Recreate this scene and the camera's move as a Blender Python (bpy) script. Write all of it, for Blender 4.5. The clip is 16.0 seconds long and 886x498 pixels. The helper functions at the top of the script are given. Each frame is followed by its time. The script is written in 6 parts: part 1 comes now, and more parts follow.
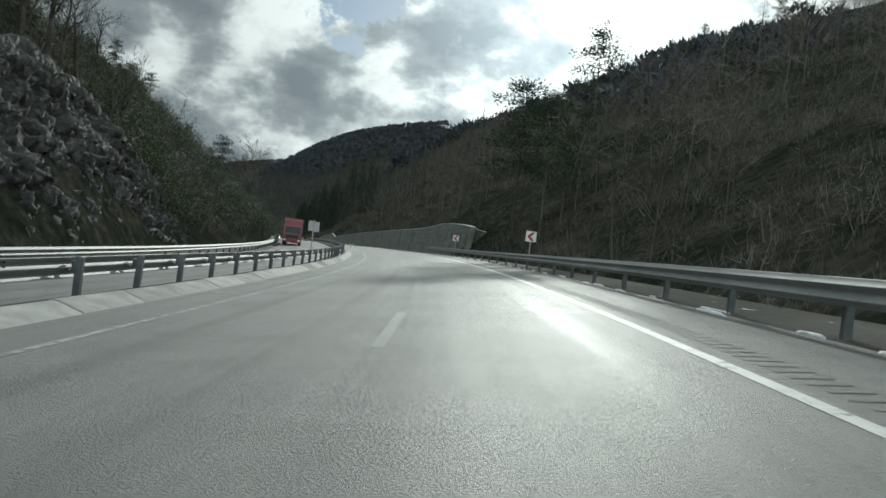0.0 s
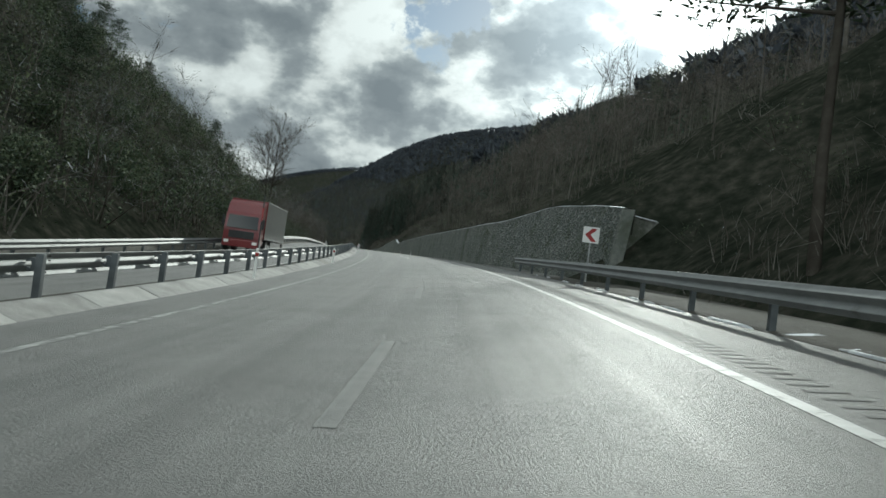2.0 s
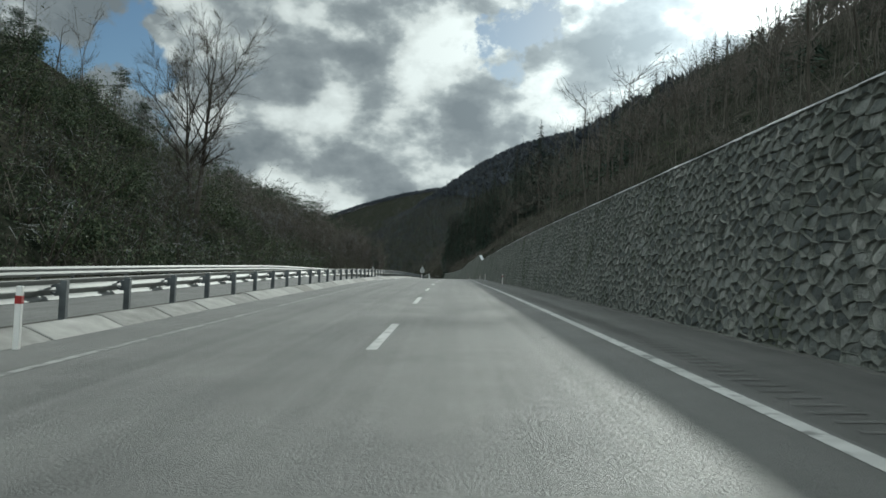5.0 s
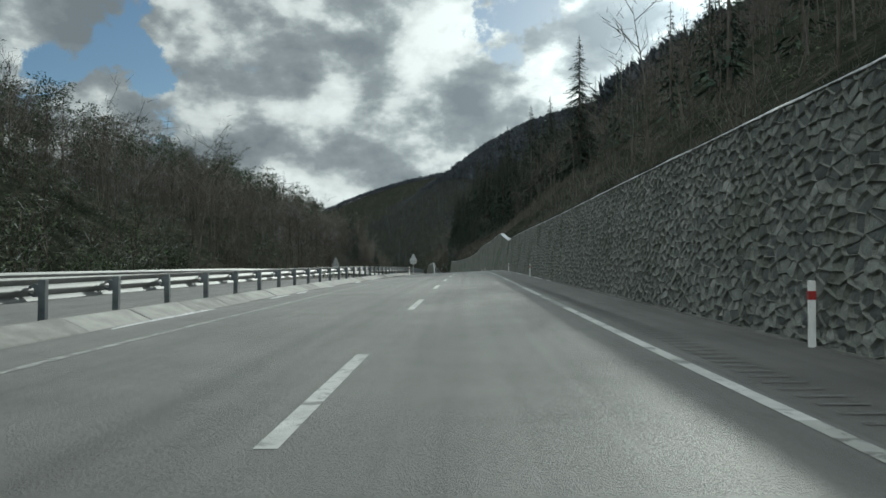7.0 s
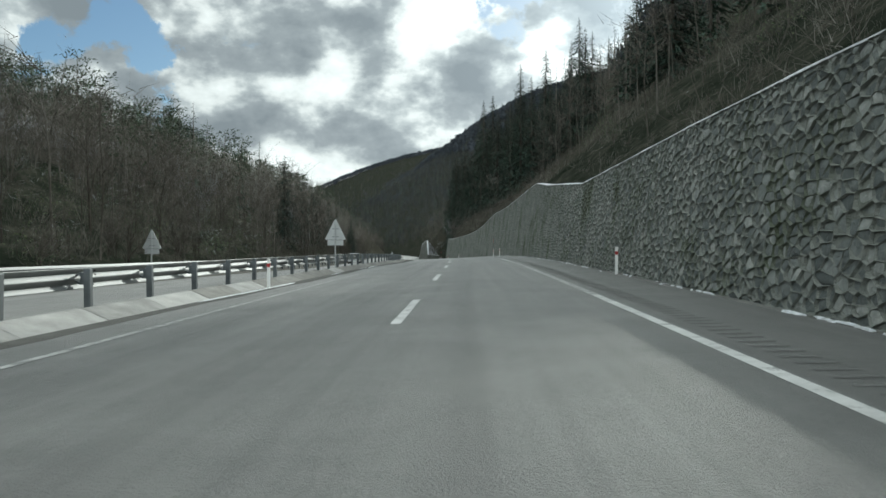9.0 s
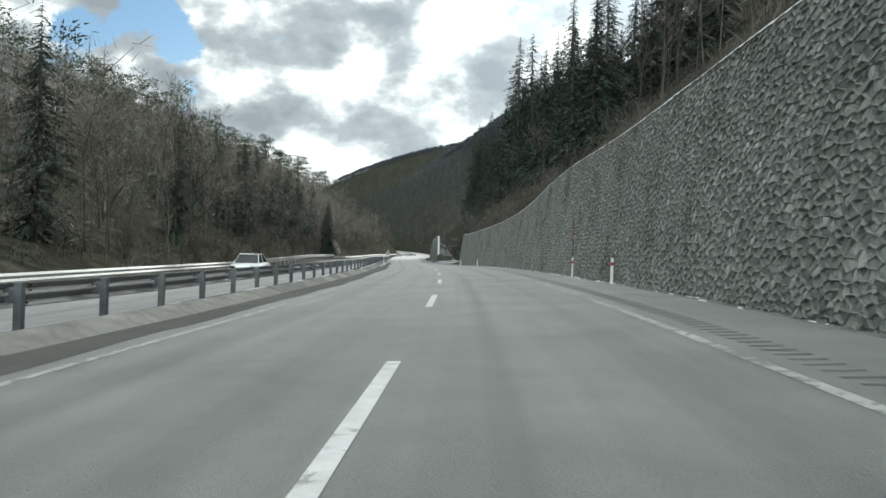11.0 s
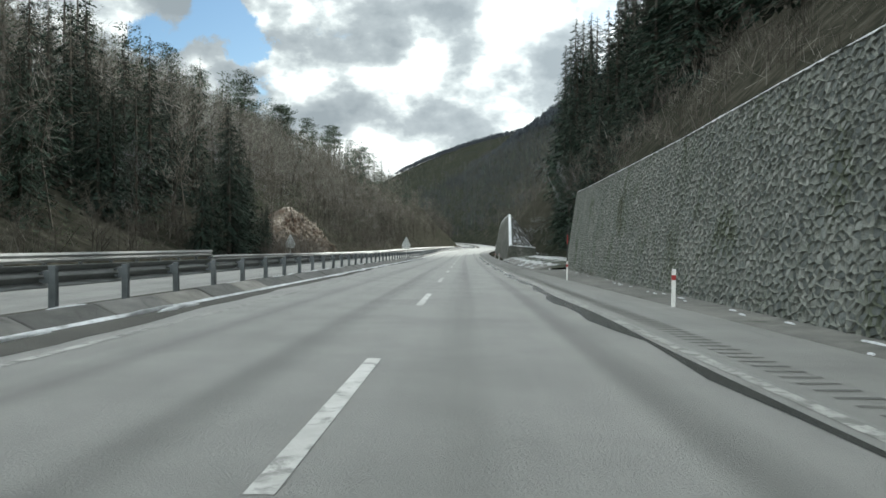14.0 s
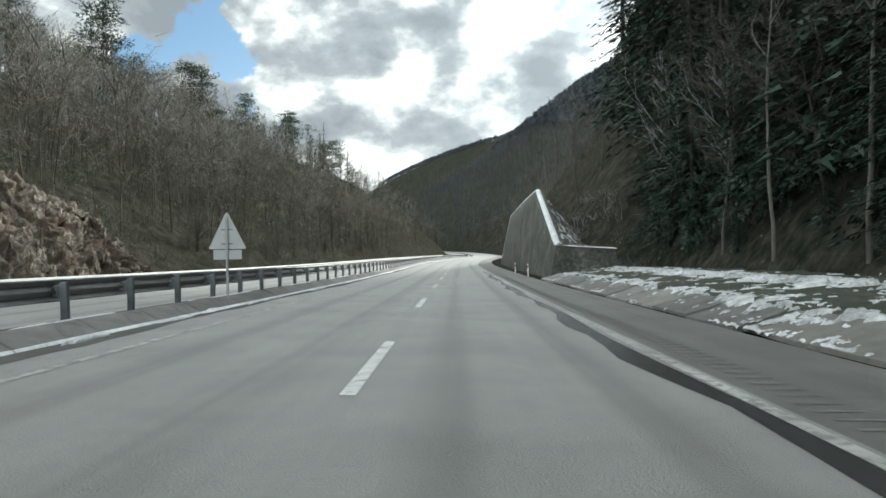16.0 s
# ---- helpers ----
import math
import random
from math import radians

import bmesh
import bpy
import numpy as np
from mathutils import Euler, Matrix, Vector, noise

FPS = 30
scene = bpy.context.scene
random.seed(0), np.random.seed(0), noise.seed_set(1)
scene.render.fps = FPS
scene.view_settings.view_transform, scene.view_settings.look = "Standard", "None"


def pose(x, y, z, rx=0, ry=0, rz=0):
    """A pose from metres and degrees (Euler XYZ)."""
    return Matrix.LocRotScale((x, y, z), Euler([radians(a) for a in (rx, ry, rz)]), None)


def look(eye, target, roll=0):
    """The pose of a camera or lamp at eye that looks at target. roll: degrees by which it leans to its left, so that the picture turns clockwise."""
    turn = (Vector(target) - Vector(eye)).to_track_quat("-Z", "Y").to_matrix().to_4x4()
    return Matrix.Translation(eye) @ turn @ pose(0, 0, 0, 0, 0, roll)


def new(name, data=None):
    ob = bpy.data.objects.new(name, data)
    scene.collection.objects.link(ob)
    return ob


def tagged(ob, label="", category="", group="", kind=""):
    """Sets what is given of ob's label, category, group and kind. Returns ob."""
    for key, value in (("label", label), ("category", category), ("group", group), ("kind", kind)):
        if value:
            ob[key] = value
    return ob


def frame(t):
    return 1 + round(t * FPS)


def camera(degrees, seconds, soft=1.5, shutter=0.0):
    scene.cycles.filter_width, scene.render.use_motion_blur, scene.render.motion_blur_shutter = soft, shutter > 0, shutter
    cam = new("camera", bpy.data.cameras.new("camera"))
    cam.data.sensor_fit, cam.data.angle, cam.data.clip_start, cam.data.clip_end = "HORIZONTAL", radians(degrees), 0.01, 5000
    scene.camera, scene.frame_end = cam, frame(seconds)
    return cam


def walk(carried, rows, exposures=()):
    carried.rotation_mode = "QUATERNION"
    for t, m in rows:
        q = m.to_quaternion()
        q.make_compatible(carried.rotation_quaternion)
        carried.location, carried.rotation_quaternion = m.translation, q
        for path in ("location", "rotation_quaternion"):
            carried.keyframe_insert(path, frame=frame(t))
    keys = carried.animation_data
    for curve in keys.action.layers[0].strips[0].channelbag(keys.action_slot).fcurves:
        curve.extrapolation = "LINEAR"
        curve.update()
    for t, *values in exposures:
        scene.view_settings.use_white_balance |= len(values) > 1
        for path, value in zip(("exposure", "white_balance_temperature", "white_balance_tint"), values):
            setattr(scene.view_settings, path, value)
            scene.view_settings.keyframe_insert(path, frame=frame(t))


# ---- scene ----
# A dual carriageway in a wooded valley, driven at about 100 km/h.


def aim(x, y, z, yaw, pitch, roll):
    return pose(x, y, z, 90 + pitch, 0, yaw) @ pose(0, 0, 0, 0, 0, roll)


cam = camera(60.2, 16.0, soft=1.6)
PATH = [
    (0.0, aim(0.69, 0.00, 1.20, 1.00, 1.70, 7.13)),
    (0.5, aim(0.59, 13.32, 1.64, 2.47, 2.16, 7.23)),
    (1.0, aim(0.25, 26.69, 2.06, 4.39, 1.65, 8.41)),
    (1.5, aim(-0.41, 40.09, 2.46, 5.96, 1.44, 7.86)),
    (2.0, aim(-1.45, 53.53, 2.85, 7.26, 1.60, 7.69)),
    (2.5, aim(-2.85, 66.98, 3.24, 9.01, 1.93, 6.97)),
    (3.0, aim(-4.63, 80.44, 3.63, 10.54, 1.77, 6.82)),
    (3.5, aim(-6.79, 93.89, 4.01, 11.64, 2.20, 5.63)),
    (4.0, aim(-9.27, 107.34, 4.35, 13.14, 2.06, 5.07)),
    (4.5, aim(-12.05, 120.78, 4.67, 13.40, 2.60, 3.45)),
    (5.0, aim(-15.04, 134.21, 4.97, 14.23, 2.35, 2.65)),
    (5.5, aim(-18.19, 147.65, 5.24, 14.74, 2.11, 1.85)),
    (6.0, aim(-21.43, 161.12, 5.48, 14.94, 1.86, 1.11)),
    (6.5, aim(-24.73, 174.62, 5.70, 14.94, 1.62, 0.59)),
    (7.0, aim(-28.02, 188.17, 5.88, 14.78, 1.37, 0.08)),
    (7.5, aim(-31.26, 201.78, 6.03, 14.61, 1.40, -0.65)),
    (8.0, aim(-34.44, 215.45, 6.16, 14.82, 0.92, -0.35)),
    (8.5, aim(-37.65, 229.17, 6.26, 14.79, 0.87, -0.38)),
    (9.0, aim(-40.85, 242.95, 6.34, 14.79, -0.32, 0.06)),
    (9.5, aim(-44.09, 256.77, 6.39, 14.95, -0.37, 0.57)),
    (10.0, aim(-47.36, 270.63, 6.42, 15.20, -0.43, 1.08)),
    (10.5, aim(-50.71, 284.53, 6.40, 15.60, -0.49, 1.50)),
    (11.0, aim(-54.18, 298.45, 6.31, 16.27, -0.54, 1.88)),
    (11.5, aim(-57.85, 312.38, 6.14, 17.21, -0.60, 2.26)),
    (12.0, aim(-61.76, 326.29, 5.90, 18.14, -1.25, 2.40)),
    (12.5, aim(-65.82, 340.21, 5.66, 18.89, -1.37, 2.70)),
    (13.0, aim(-70.19, 354.09, 5.38, 19.95, -0.92, 2.46)),
    (13.5, aim(-74.82, 367.94, 5.06, 20.43, -0.81, 1.78)),
    (14.0, aim(-79.62, 381.77, 4.71, 21.32, -1.21, 0.55)),
    (14.5, aim(-84.58, 395.59, 4.33, 21.32, -1.24, -0.90)),
    (15.0, aim(-89.55, 409.46, 3.97, 20.74, -0.93, -1.66)),
    (15.5, aim(-94.51, 423.38, 3.64, 20.79, -0.18, -1.60)),
    (16.0, aim(-99.47, 437.35, 3.34, 20.64, -0.46, -1.16)),
]
walk(cam, PATH, [(0.0, 0.3, 6000, -2), (7.0, 0.4, 6000, -2), (8.5, 0.7, 6000, -2), (9.2, 0.9, 6050, 0), (11.3, 1.38, 6150, 2), (16.0, 1.36, 6150, 2)])

# ---------------------------------------------------------------- light
SUN_AZ, SUN_EL = -7.0, 21.0          # degrees from +y towards -x, and above the horizon
sun_dir = Vector((-math.sin(radians(SUN_AZ)) * math.cos(radians(SUN_EL)),
                  math.cos(radians(SUN_AZ)) * math.cos(radians(SUN_EL)), math.sin(radians(SUN_EL))))
sun = new("sun", bpy.data.lights.new("sun", "SUN"))
sun.data.energy, sun.data.angle, sun.data.color = 2.0, radians(1.5), (1.0, 0.95, 0.87)
sun.matrix_world = look(sun_dir * 100, (0, 0, 0))

world = bpy.data.worlds.new("sky")
scene.world = world
world.use_nodes = True


class Nodes:
    """Short calls for building a node tree."""

    def __init__(self, tree, fresh=True):
        self.t = tree
        if fresh:
            self.t.nodes.clear()

    def link(self, a, b):
        self.t.links.new(a, b)

    def put(self, socket, value):
        if hasattr(value, "is_linked"):
            self.t.links.new(value, socket)
        else:
            socket.default_value = value

    def math(self, op, a, b=0.0, c=0.0, clamp=False):
        n = self.t.nodes.new("ShaderNodeMath")
        n.operation, n.use_clamp = op, clamp
        for s, v in zip(n.inputs, (a, b, c)):
            self.put(s, v)
        return n.outputs[0]

    def vmath(self, op, a, b=(0, 0, 0)):
        n = self.t.nodes.new("ShaderNodeVectorMath")
        n.operation = op
        self.put(n.inputs[0], a)
        self.put(n.inputs[1], b)
        return n.outputs["Value"] if op in ("DOT_PRODUCT", "LENGTH", "DISTANCE") else n.outputs[0]

    def noise(self, vec, scale, detail=4.0, rough=0.55, distort=0.0):
        n = self.t.nodes.new("ShaderNodeTexNoise")
        if vec is not None:
            self.link(vec, n.inputs["Vector"])
        n.inputs["Scale"].default_value, n.inputs["Detail"].default_value = scale, detail
        n.inputs["Roughness"].default_value, n.inputs["Distortion"].default_value = rough, distort
        return n.outputs[0]

    def ramp(self, fac, stops, mode="LINEAR"):
        n = self.t.nodes.new("ShaderNodeValToRGB")
        n.color_ramp.interpolation = mode
        e = n.color_ramp.elements
        while len(e) < len(stops):
            e.new(0.5)
        for el, (p, c) in zip(e, stops):
            el.position = p
            el.color = (*c, 1) if len(c) == 3 else c
        self.put(n.inputs[0], fac)
        return n.outputs[0]

    def mix(self, fac, a, b, mode="MIX"):
        n = self.t.nodes.new("ShaderNodeMix")
        n.data_type, n.blend_type = "RGBA", mode
        self.put(n.inputs[0], fac)
        for s, v in ((n.inputs[6], a), (n.inputs[7], b)):
            self.put(s, v if hasattr(v, "is_linked") else (*v, 1))
        return n.outputs[2]

    def smooth(self, x, a, b):
        n = self.t.nodes.new("ShaderNodeMapRange")
        n.interpolation_type = "SMOOTHSTEP"
        self.put(n.inputs[0], x)
        n.inputs[1].default_value, n.inputs[2].default_value = a, b
        return n.outputs[0]


def sky_dir(az, el):
    a, e = radians(az), radians(el)
    return (-math.sin(a) * math.cos(e), math.cos(a) * math.cos(e), math.sin(e))


N = Nodes(world.node_tree)
sky = N.t.nodes.new("ShaderNodeTexSky")
sky.sky_type, sky.sun_disc = "NISHITA", False
sky.sun_elevation, sky.sun_rotation = radians(SUN_EL), radians(-SUN_AZ)
sky.air_density, sky.dust_density, sky.ozone_density = 1.0, 0.6, 2.5
way = N.t.nodes.new("ShaderNodeTexCoord").outputs["Generated"]
flat = N.vmath("MULTIPLY", way, (1.0, 1.0, 1.45))
big = N.noise(flat, 2.6, 3, 0.5, 0.2)
fine = N.noise(flat, 9.0, 10, 0.6, 0.2)
tone = N.noise(N.vmath("ADD", N.vmath("MULTIPLY", way, (1.0, 1.0, 1.6)), (7.3, 2.1, 4.4)), 7.5, 6, 0.50, 0.0)
puff = N.noise(N.vmath("ADD", N.vmath("MULTIPLY", way, (1.0, 1.0, 1.5)), (1.3, 5.1, 0.4)), 19.0, 6, 0.55, 0.0)
# cover: closed nearly everywhere, with two torn gaps of blue
warp = N.t.nodes.new("ShaderNodeTexNoise")
N.link(way, warp.inputs["Vector"])
warp.inputs["Scale"].default_value, warp.inputs["Detail"].default_value, warp.inputs["Roughness"].default_value = 10.0, 8.0, 0.62
torn = N.vmath("ADD", way, N.vmath("MULTIPLY", N.vmath("SUBTRACT", warp.outputs["Color"], (0.5, 0.5, 0.5)), (0.22, 0.22, 0.16)))
cover = N.math("ADD", 0.90, N.math("MULTIPLY", N.math("SUBTRACT", big, 0.5), 0.5))
cover = N.math("ADD", cover, N.math("MULTIPLY", N.math("SUBTRACT", fine, 0.5), 1.6))
for az, el, wide, deep in ((9.0, 17.6, 0.035, 0.75), (6.0, 19.0, 0.03, 0.7), (12.5, 17.5, 0.025, 0.55), (36.3, 13.8, 0.034, 0.68), (38.6, 16.5, 0.036, 0.64), (34.6, 11.4, 0.024, 0.60),
                           (40.8, 13.2, 0.026, 0.55)):
    off = N.vmath("DISTANCE", torn, sky_dir(az, el))
    cover = N.math("SUBTRACT", cover, N.math("MULTIPLY", N.math("SUBTRACT", 1.0, N.smooth(off, 0.0, wide * 2.4)), deep))
cover = N.smooth(cover, 0.34, 0.60)
near_sun = N.math("MAXIMUM", N.vmath("DOT_PRODUCT", way, tuple(sun_dir)), 0.0)
glow = N.math("ADD", N.math("MULTIPLY", N.math("POWER", near_sun, 60.0), 1.7), N.math("MULTIPLY", N.math("POWER", near_sun, 9.0), 0.34))
body = N.ramp(N.math("ADD", N.math("MULTIPLY", tone, 0.7), N.math("MULTIPLY", puff, 0.3)),
              [(0.38, (0.20, 0.22, 0.245)), (0.46, (0.28, 0.30, 0.325)), (0.50, (0.42, 0.44, 0.46)), (0.535, (0.63, 0.64, 0.65)), (0.60, (0.80, 0.81, 0.82))])
lit = N.mix(1.0, body, N.mix(1.0, (1.0, 0.98, 0.94), (1, 1, 1), "MULTIPLY"), "MULTIPLY")
sunny = N.t.nodes.new("ShaderNodeVectorMath")
sunny.operation = "SCALE"
N.link(lit, sunny.inputs[0])
# clouds on the side away from the sun are lit from the front and brighter
facing = N.smooth(N.vmath("DOT_PRODUCT", way, tuple(sun_dir)), 0.75, -0.3)
N.link(N.math("ADD", N.math("ADD", 0.70, N.math("MULTIPLY", facing, 1.5)), N.math("MULTIPLY", glow, 1.15)), sunny.inputs["Scale"])
blue = N.t.nodes.new("ShaderNodeVectorMath")
blue.operation = "SCALE"
N.link(N.mix(1.0, sky.outputs[0], (1.0, 1.02, 1.02), "MULTIPLY"), blue.inputs[0])
blue.inputs["Scale"].default_value = 0.050
bg = N.t.nodes.new("ShaderNodeBackground")
N.link(N.mix(cover, blue.outputs[0], sunny.outputs[0]), bg.inputs[0])
bg.inputs[1].default_value = 1.0
out = N.t.nodes.new("ShaderNodeOutputWorld")
N.link(bg.outputs[0], out.inputs[0])

# ---------------------------------------------------------------- materials


def material(name, stops, scale=1.0, detail=6.0, rough=(0.7, 0.9), bump=0.3, bump_scale=None, metal=0.0,
             spec=0.5, island=0.0, objrand=0.0, second=None, distort=0.0, coat=0.0):
    """A procedural surface: noise-driven colour at two scales, varied gloss and relief."""
    m = bpy.data.materials.new(name)
    m.use_nodes = True
    n = Nodes(m.node_tree)
    co = n.t.nodes.new("ShaderNodeTexCoord").outputs["Object"]
    a = n.noise(co, scale, detail, 0.6, distort)
    b = n.noise(co, scale * 0.13, 3, 0.5)
    fac = n.math("ADD", n.math("MULTIPLY", a, 0.6), n.math("MULTIPLY", b, 0.4))
    if island:
        geo = n.t.nodes.new("ShaderNodeNewGeometry")
        fac = n.math("ADD", fac, n.math("MULTIPLY", n.math("SUBTRACT", geo.outputs["Random Per Island"], 0.5), island))
    if objrand:
        info = n.t.nodes.new("ShaderNodeObjectInfo")
        fac = n.math("ADD", fac, n.math("MULTIPLY", n.math("SUBTRACT", info.outputs["Random"], 0.5), objrand))
    col = n.ramp(fac, stops)
    if second:
        col2, s2, lo, hi = second
        col = n.mix(n.smooth(n.noise(co, s2, 6, 0.65, 0.5), lo, hi), col, col2)
    p = n.t.nodes.new("ShaderNodeBsdfPrincipled")
    n.link(col, p.inputs["Base Color"])
    r = n.math("ADD", rough[0], n.math("MULTIPLY", a, rough[1] - rough[0]))
    n.link(r, p.inputs["Roughness"])
    p.inputs["Metallic"].default_value = metal
    p.inputs["Specular IOR Level"].default_value = spec
    p.inputs["Coat Weight"].default_value = coat
    if bump:
        bn = n.t.nodes.new("ShaderNodeBump")
        bn.inputs["Strength"].default_value = bump
        bn.inputs["Distance"].default_value = 0.05
        n.link(n.noise(co, bump_scale or scale * 3, 5, 0.6), bn.inputs["Height"])
        n.link(bn.outputs[0], p.inputs["Normal"])
    o = n.t.nodes.new("ShaderNodeOutputMaterial")
    n.link(p.outputs[0], o.inputs[0])
    return m




def road_material(name, stops, rough, spec, tracks):
    """Asphalt: aggregate grain, long stains drawn out along the road, and polished wheel tracks."""
    m = bpy.data.materials.new(name)
    m.use_nodes = True
    n = Nodes(m.node_tree)
    tc = n.t.nodes.new("ShaderNodeTexCoord")
    co, uv = tc.outputs["Object"], tc.outputs["UV"]
    grain = n.noise(co, 24.0, 6, 0.75)
    patch = n.noise(co, 0.5, 8, 0.62, 0.4)
    streak = n.noise(n.vmath("MULTIPLY", uv, (2.6, 0.035, 1.0)), 1.0, 7, 0.6, 0.3)
    fac = n.math("ADD", n.math("MULTIPLY", patch, 0.33), n.math("ADD", n.math("MULTIPLY", streak, 0.29), n.math("MULTIPLY", grain, 0.38)))
    col = n.ramp(fac, stops)
    along = n.t.nodes.new("ShaderNodeSeparateXYZ")
    n.link(uv, along.inputs[0])
    salt = n.math("MULTIPLY", n.smooth(along.outputs[1], 240.0, 400.0) if tracks else n.math("MULTIPLY", n.smooth(along.outputs[1], 240.0, 340.0), n.smooth(along.outputs[1], 450.0, 395.0)), n.math("ADD", 0.35, n.math("MULTIPLY", patch, 0.7)))
    col = n.mix(n.math("MULTIPLY", salt, 0.58), col, (0.43, 0.43, 0.41))
    r = n.math("ADD", rough[0], n.math("MULTIPLY", grain, rough[1] - rough[0]))
    if tracks:
        sep = n.t.nodes.new("ShaderNodeSeparateXYZ")
        n.link(uv, sep.inputs[0])
        lane = n.math("ABSOLUTE", n.math("SUBTRACT", n.math("ABSOLUTE", n.math("ADD", sep.outputs[0], tracks)), 1.72))
        band = n.smooth(n.math("ABSOLUTE", n.math("SUBTRACT", lane, 0.82)), 0.42, 0.08)
        band = n.math("MULTIPLY", band, n.smooth(n.noise(n.vmath("MULTIPLY", uv, (1.5, 0.02, 1.0)), 1.0, 3, 0.5), 0.30, 0.62))
        col = n.mix(n.math("MULTIPLY", band, 0.30), col, (0.07, 0.07, 0.068))
        r = n.math("SUBTRACT", r, n.math("MULTIPLY", band, 0.06))
        oil = n.smooth(n.math("ABSOLUTE", n.math("SUBTRACT", lane, 0.72)), 0.26, 0.05)
        oil = n.math("MULTIPLY", oil, n.smooth(n.noise(n.vmath("MULTIPLY", uv, (1.0, 0.013, 1.0)), 1.0, 4, 0.55), 0.40, 0.60))
        col = n.mix(n.math("MULTIPLY", oil, 0.28), col, (0.06, 0.06, 0.057))
    p = n.t.nodes.new("ShaderNodeBsdfPrincipled")
    n.link(col, p.inputs["Base Color"])
    n.link(r, p.inputs["Roughness"])
    p.inputs["Specular IOR Level"].default_value = spec
    bn = n.t.nodes.new("ShaderNodeBump")
    bn.inputs["Strength"].default_value, bn.inputs["Distance"].default_value = 0.9, 0.05
    n.link(n.noise(co, 45, 5, 0.65), bn.inputs["Height"])
    n.link(bn.outputs[0], p.inputs["Normal"])
    o = n.t.nodes.new("ShaderNodeOutputMaterial")
    n.link(p.outputs[0], o.inputs[0])
    return m


ASPHALT = road_material("asphalt", [(0.34, (0.103, 0.103, 0.0972)), (0.48, (0.167, 0.166, 0.159)), (0.58, (0.216, 0.214, 0.203)), (0.70, (0.313, 0.309, 0.294))], (0.50, 0.72), 0.6, 0.02)
FAR_ASPHALT = road_material("oncoming_asphalt", [(0.34, (0.12, 0.12, 0.115)), (0.5, (0.19, 0.188, 0.18)), (0.68, (0.28, 0.276, 0.262))], (0.5, 0.72), 0.55, 10.2)
SHOULDER = road_material("shoulder_asphalt", [(0.34, (0.092, 0.092, 0.087)), (0.5, (0.146, 0.145, 0.138)), (0.68, (0.225, 0.222, 0.212))], (0.5, 0.75), 0.5, 0.0)
PAINT = material("road_paint", [(0.35, (0.37, 0.37, 0.356)), (0.6, (0.563, 0.563, 0.546))], 3.0, 8, (0.5, 0.75), 0.3, 40,
                 second=((0.20, 0.20, 0.19), 3.2, 0.52, 0.68))
FADED = material("faded_road_paint", [(0.35, (0.22, 0.22, 0.21)), (0.6, (0.40, 0.40, 0.38))], 3.0, 8, (0.5, 0.75), 0.3, 40,
                 second=((0.15, 0.15, 0.142), 5.0, 0.45, 0.6))
WET = material("wet_asphalt", [(0.3, (0.022, 0.023, 0.024)), (0.7, (0.045, 0.045, 0.044))], 1.0, 6, (0.12, 0.3), 0.12, 60, spec=0.5)
GRIT = material("verge_grit", [(0.32, (0.075, 0.075, 0.068)), (0.5, (0.125, 0.124, 0.114)), (0.68, (0.20, 0.197, 0.182))], 1.6, 9, (0.75, 0.95), 0.6, 30,
                second=((0.050, 0.052, 0.040), 0.6, 0.55, 0.72))
GUTTER = material("gutter_dirt", [(0.32, (0.035, 0.034, 0.030)), (0.5, (0.062, 0.060, 0.053)), (0.68, (0.105, 0.102, 0.092))], 1.4, 9, (0.7, 0.95), 0.7, 26)
GROOVE = material("rumble_groove", [(0.3, (0.085, 0.085, 0.080)), (0.7, (0.135, 0.134, 0.127))], 4.0, 4, (0.7, 0.9), 0.2)
CONCRETE = material("kerb_concrete", [(0.3, (0.22, 0.216, 0.203)), (0.5, (0.36, 0.353, 0.334)), (0.7, (0.48, 0.47, 0.446))],
                    2.2, 8, (0.75, 0.95), 0.5, 22, objrand=0.22, second=((0.12, 0.115, 0.10), 1.1, 0.58, 0.74))
GRIMY = material("grimy_concrete", [(0.3, (0.125, 0.120, 0.108)), (0.5, (0.21, 0.203, 0.184)), (0.7, (0.32, 0.31, 0.285))],
                 2.2, 8, (0.7, 0.95), 0.5, 22, objrand=0.22, second=((0.085, 0.078, 0.066), 0.9, 0.52, 0.68))
DAMP = material("damp_concrete", [(0.3, (0.070, 0.070, 0.066)), (0.5, (0.125, 0.124, 0.116)), (0.7, (0.20, 0.197, 0.185))],
                2.2, 8, (0.6, 0.9), 0.5, 22, objrand=0.22, second=((0.045, 0.044, 0.040), 0.9, 0.50, 0.66))
WET_GRASS = material("wet_grass", [(0.34, (0.012, 0.016, 0.010)), (0.5, (0.030, 0.036, 0.022)), (0.62, (0.060, 0.064, 0.042)), (0.74, (0.13, 0.13, 0.11))], 5.0, 9, (0.75, 0.95), 0.8, 30)
# lane paint as it looks against the sun's glare, darkened in its colour
BACKLIT_PAINT = material("backlit_dark_paint", [(0.35, (0.125, 0.125, 0.12)), (0.6, (0.20, 0.20, 0.19))], 3.0, 8, (0.5, 0.75), 0.3, 40)
OLD_SNOW = material("old_snow", [(0.34, (0.16, 0.16, 0.155)), (0.48, (0.38, 0.39, 0.395)), (0.64, (0.64, 0.65, 0.66))], 3.5, 9, (0.6, 0.9), 0.5, 25)
DIRTY = material("dirty_concrete", [(0.3, (0.0968, 0.0952, 0.0864)), (0.5, (0.162, 0.158, 0.146)), (0.7, (0.259, 0.254, 0.238))], 1.6, 8, (0.75, 0.95), 0.5, 18,
                 objrand=0.25, second=((0.62, 0.64, 0.66), 1.7, 0.66, 0.72))
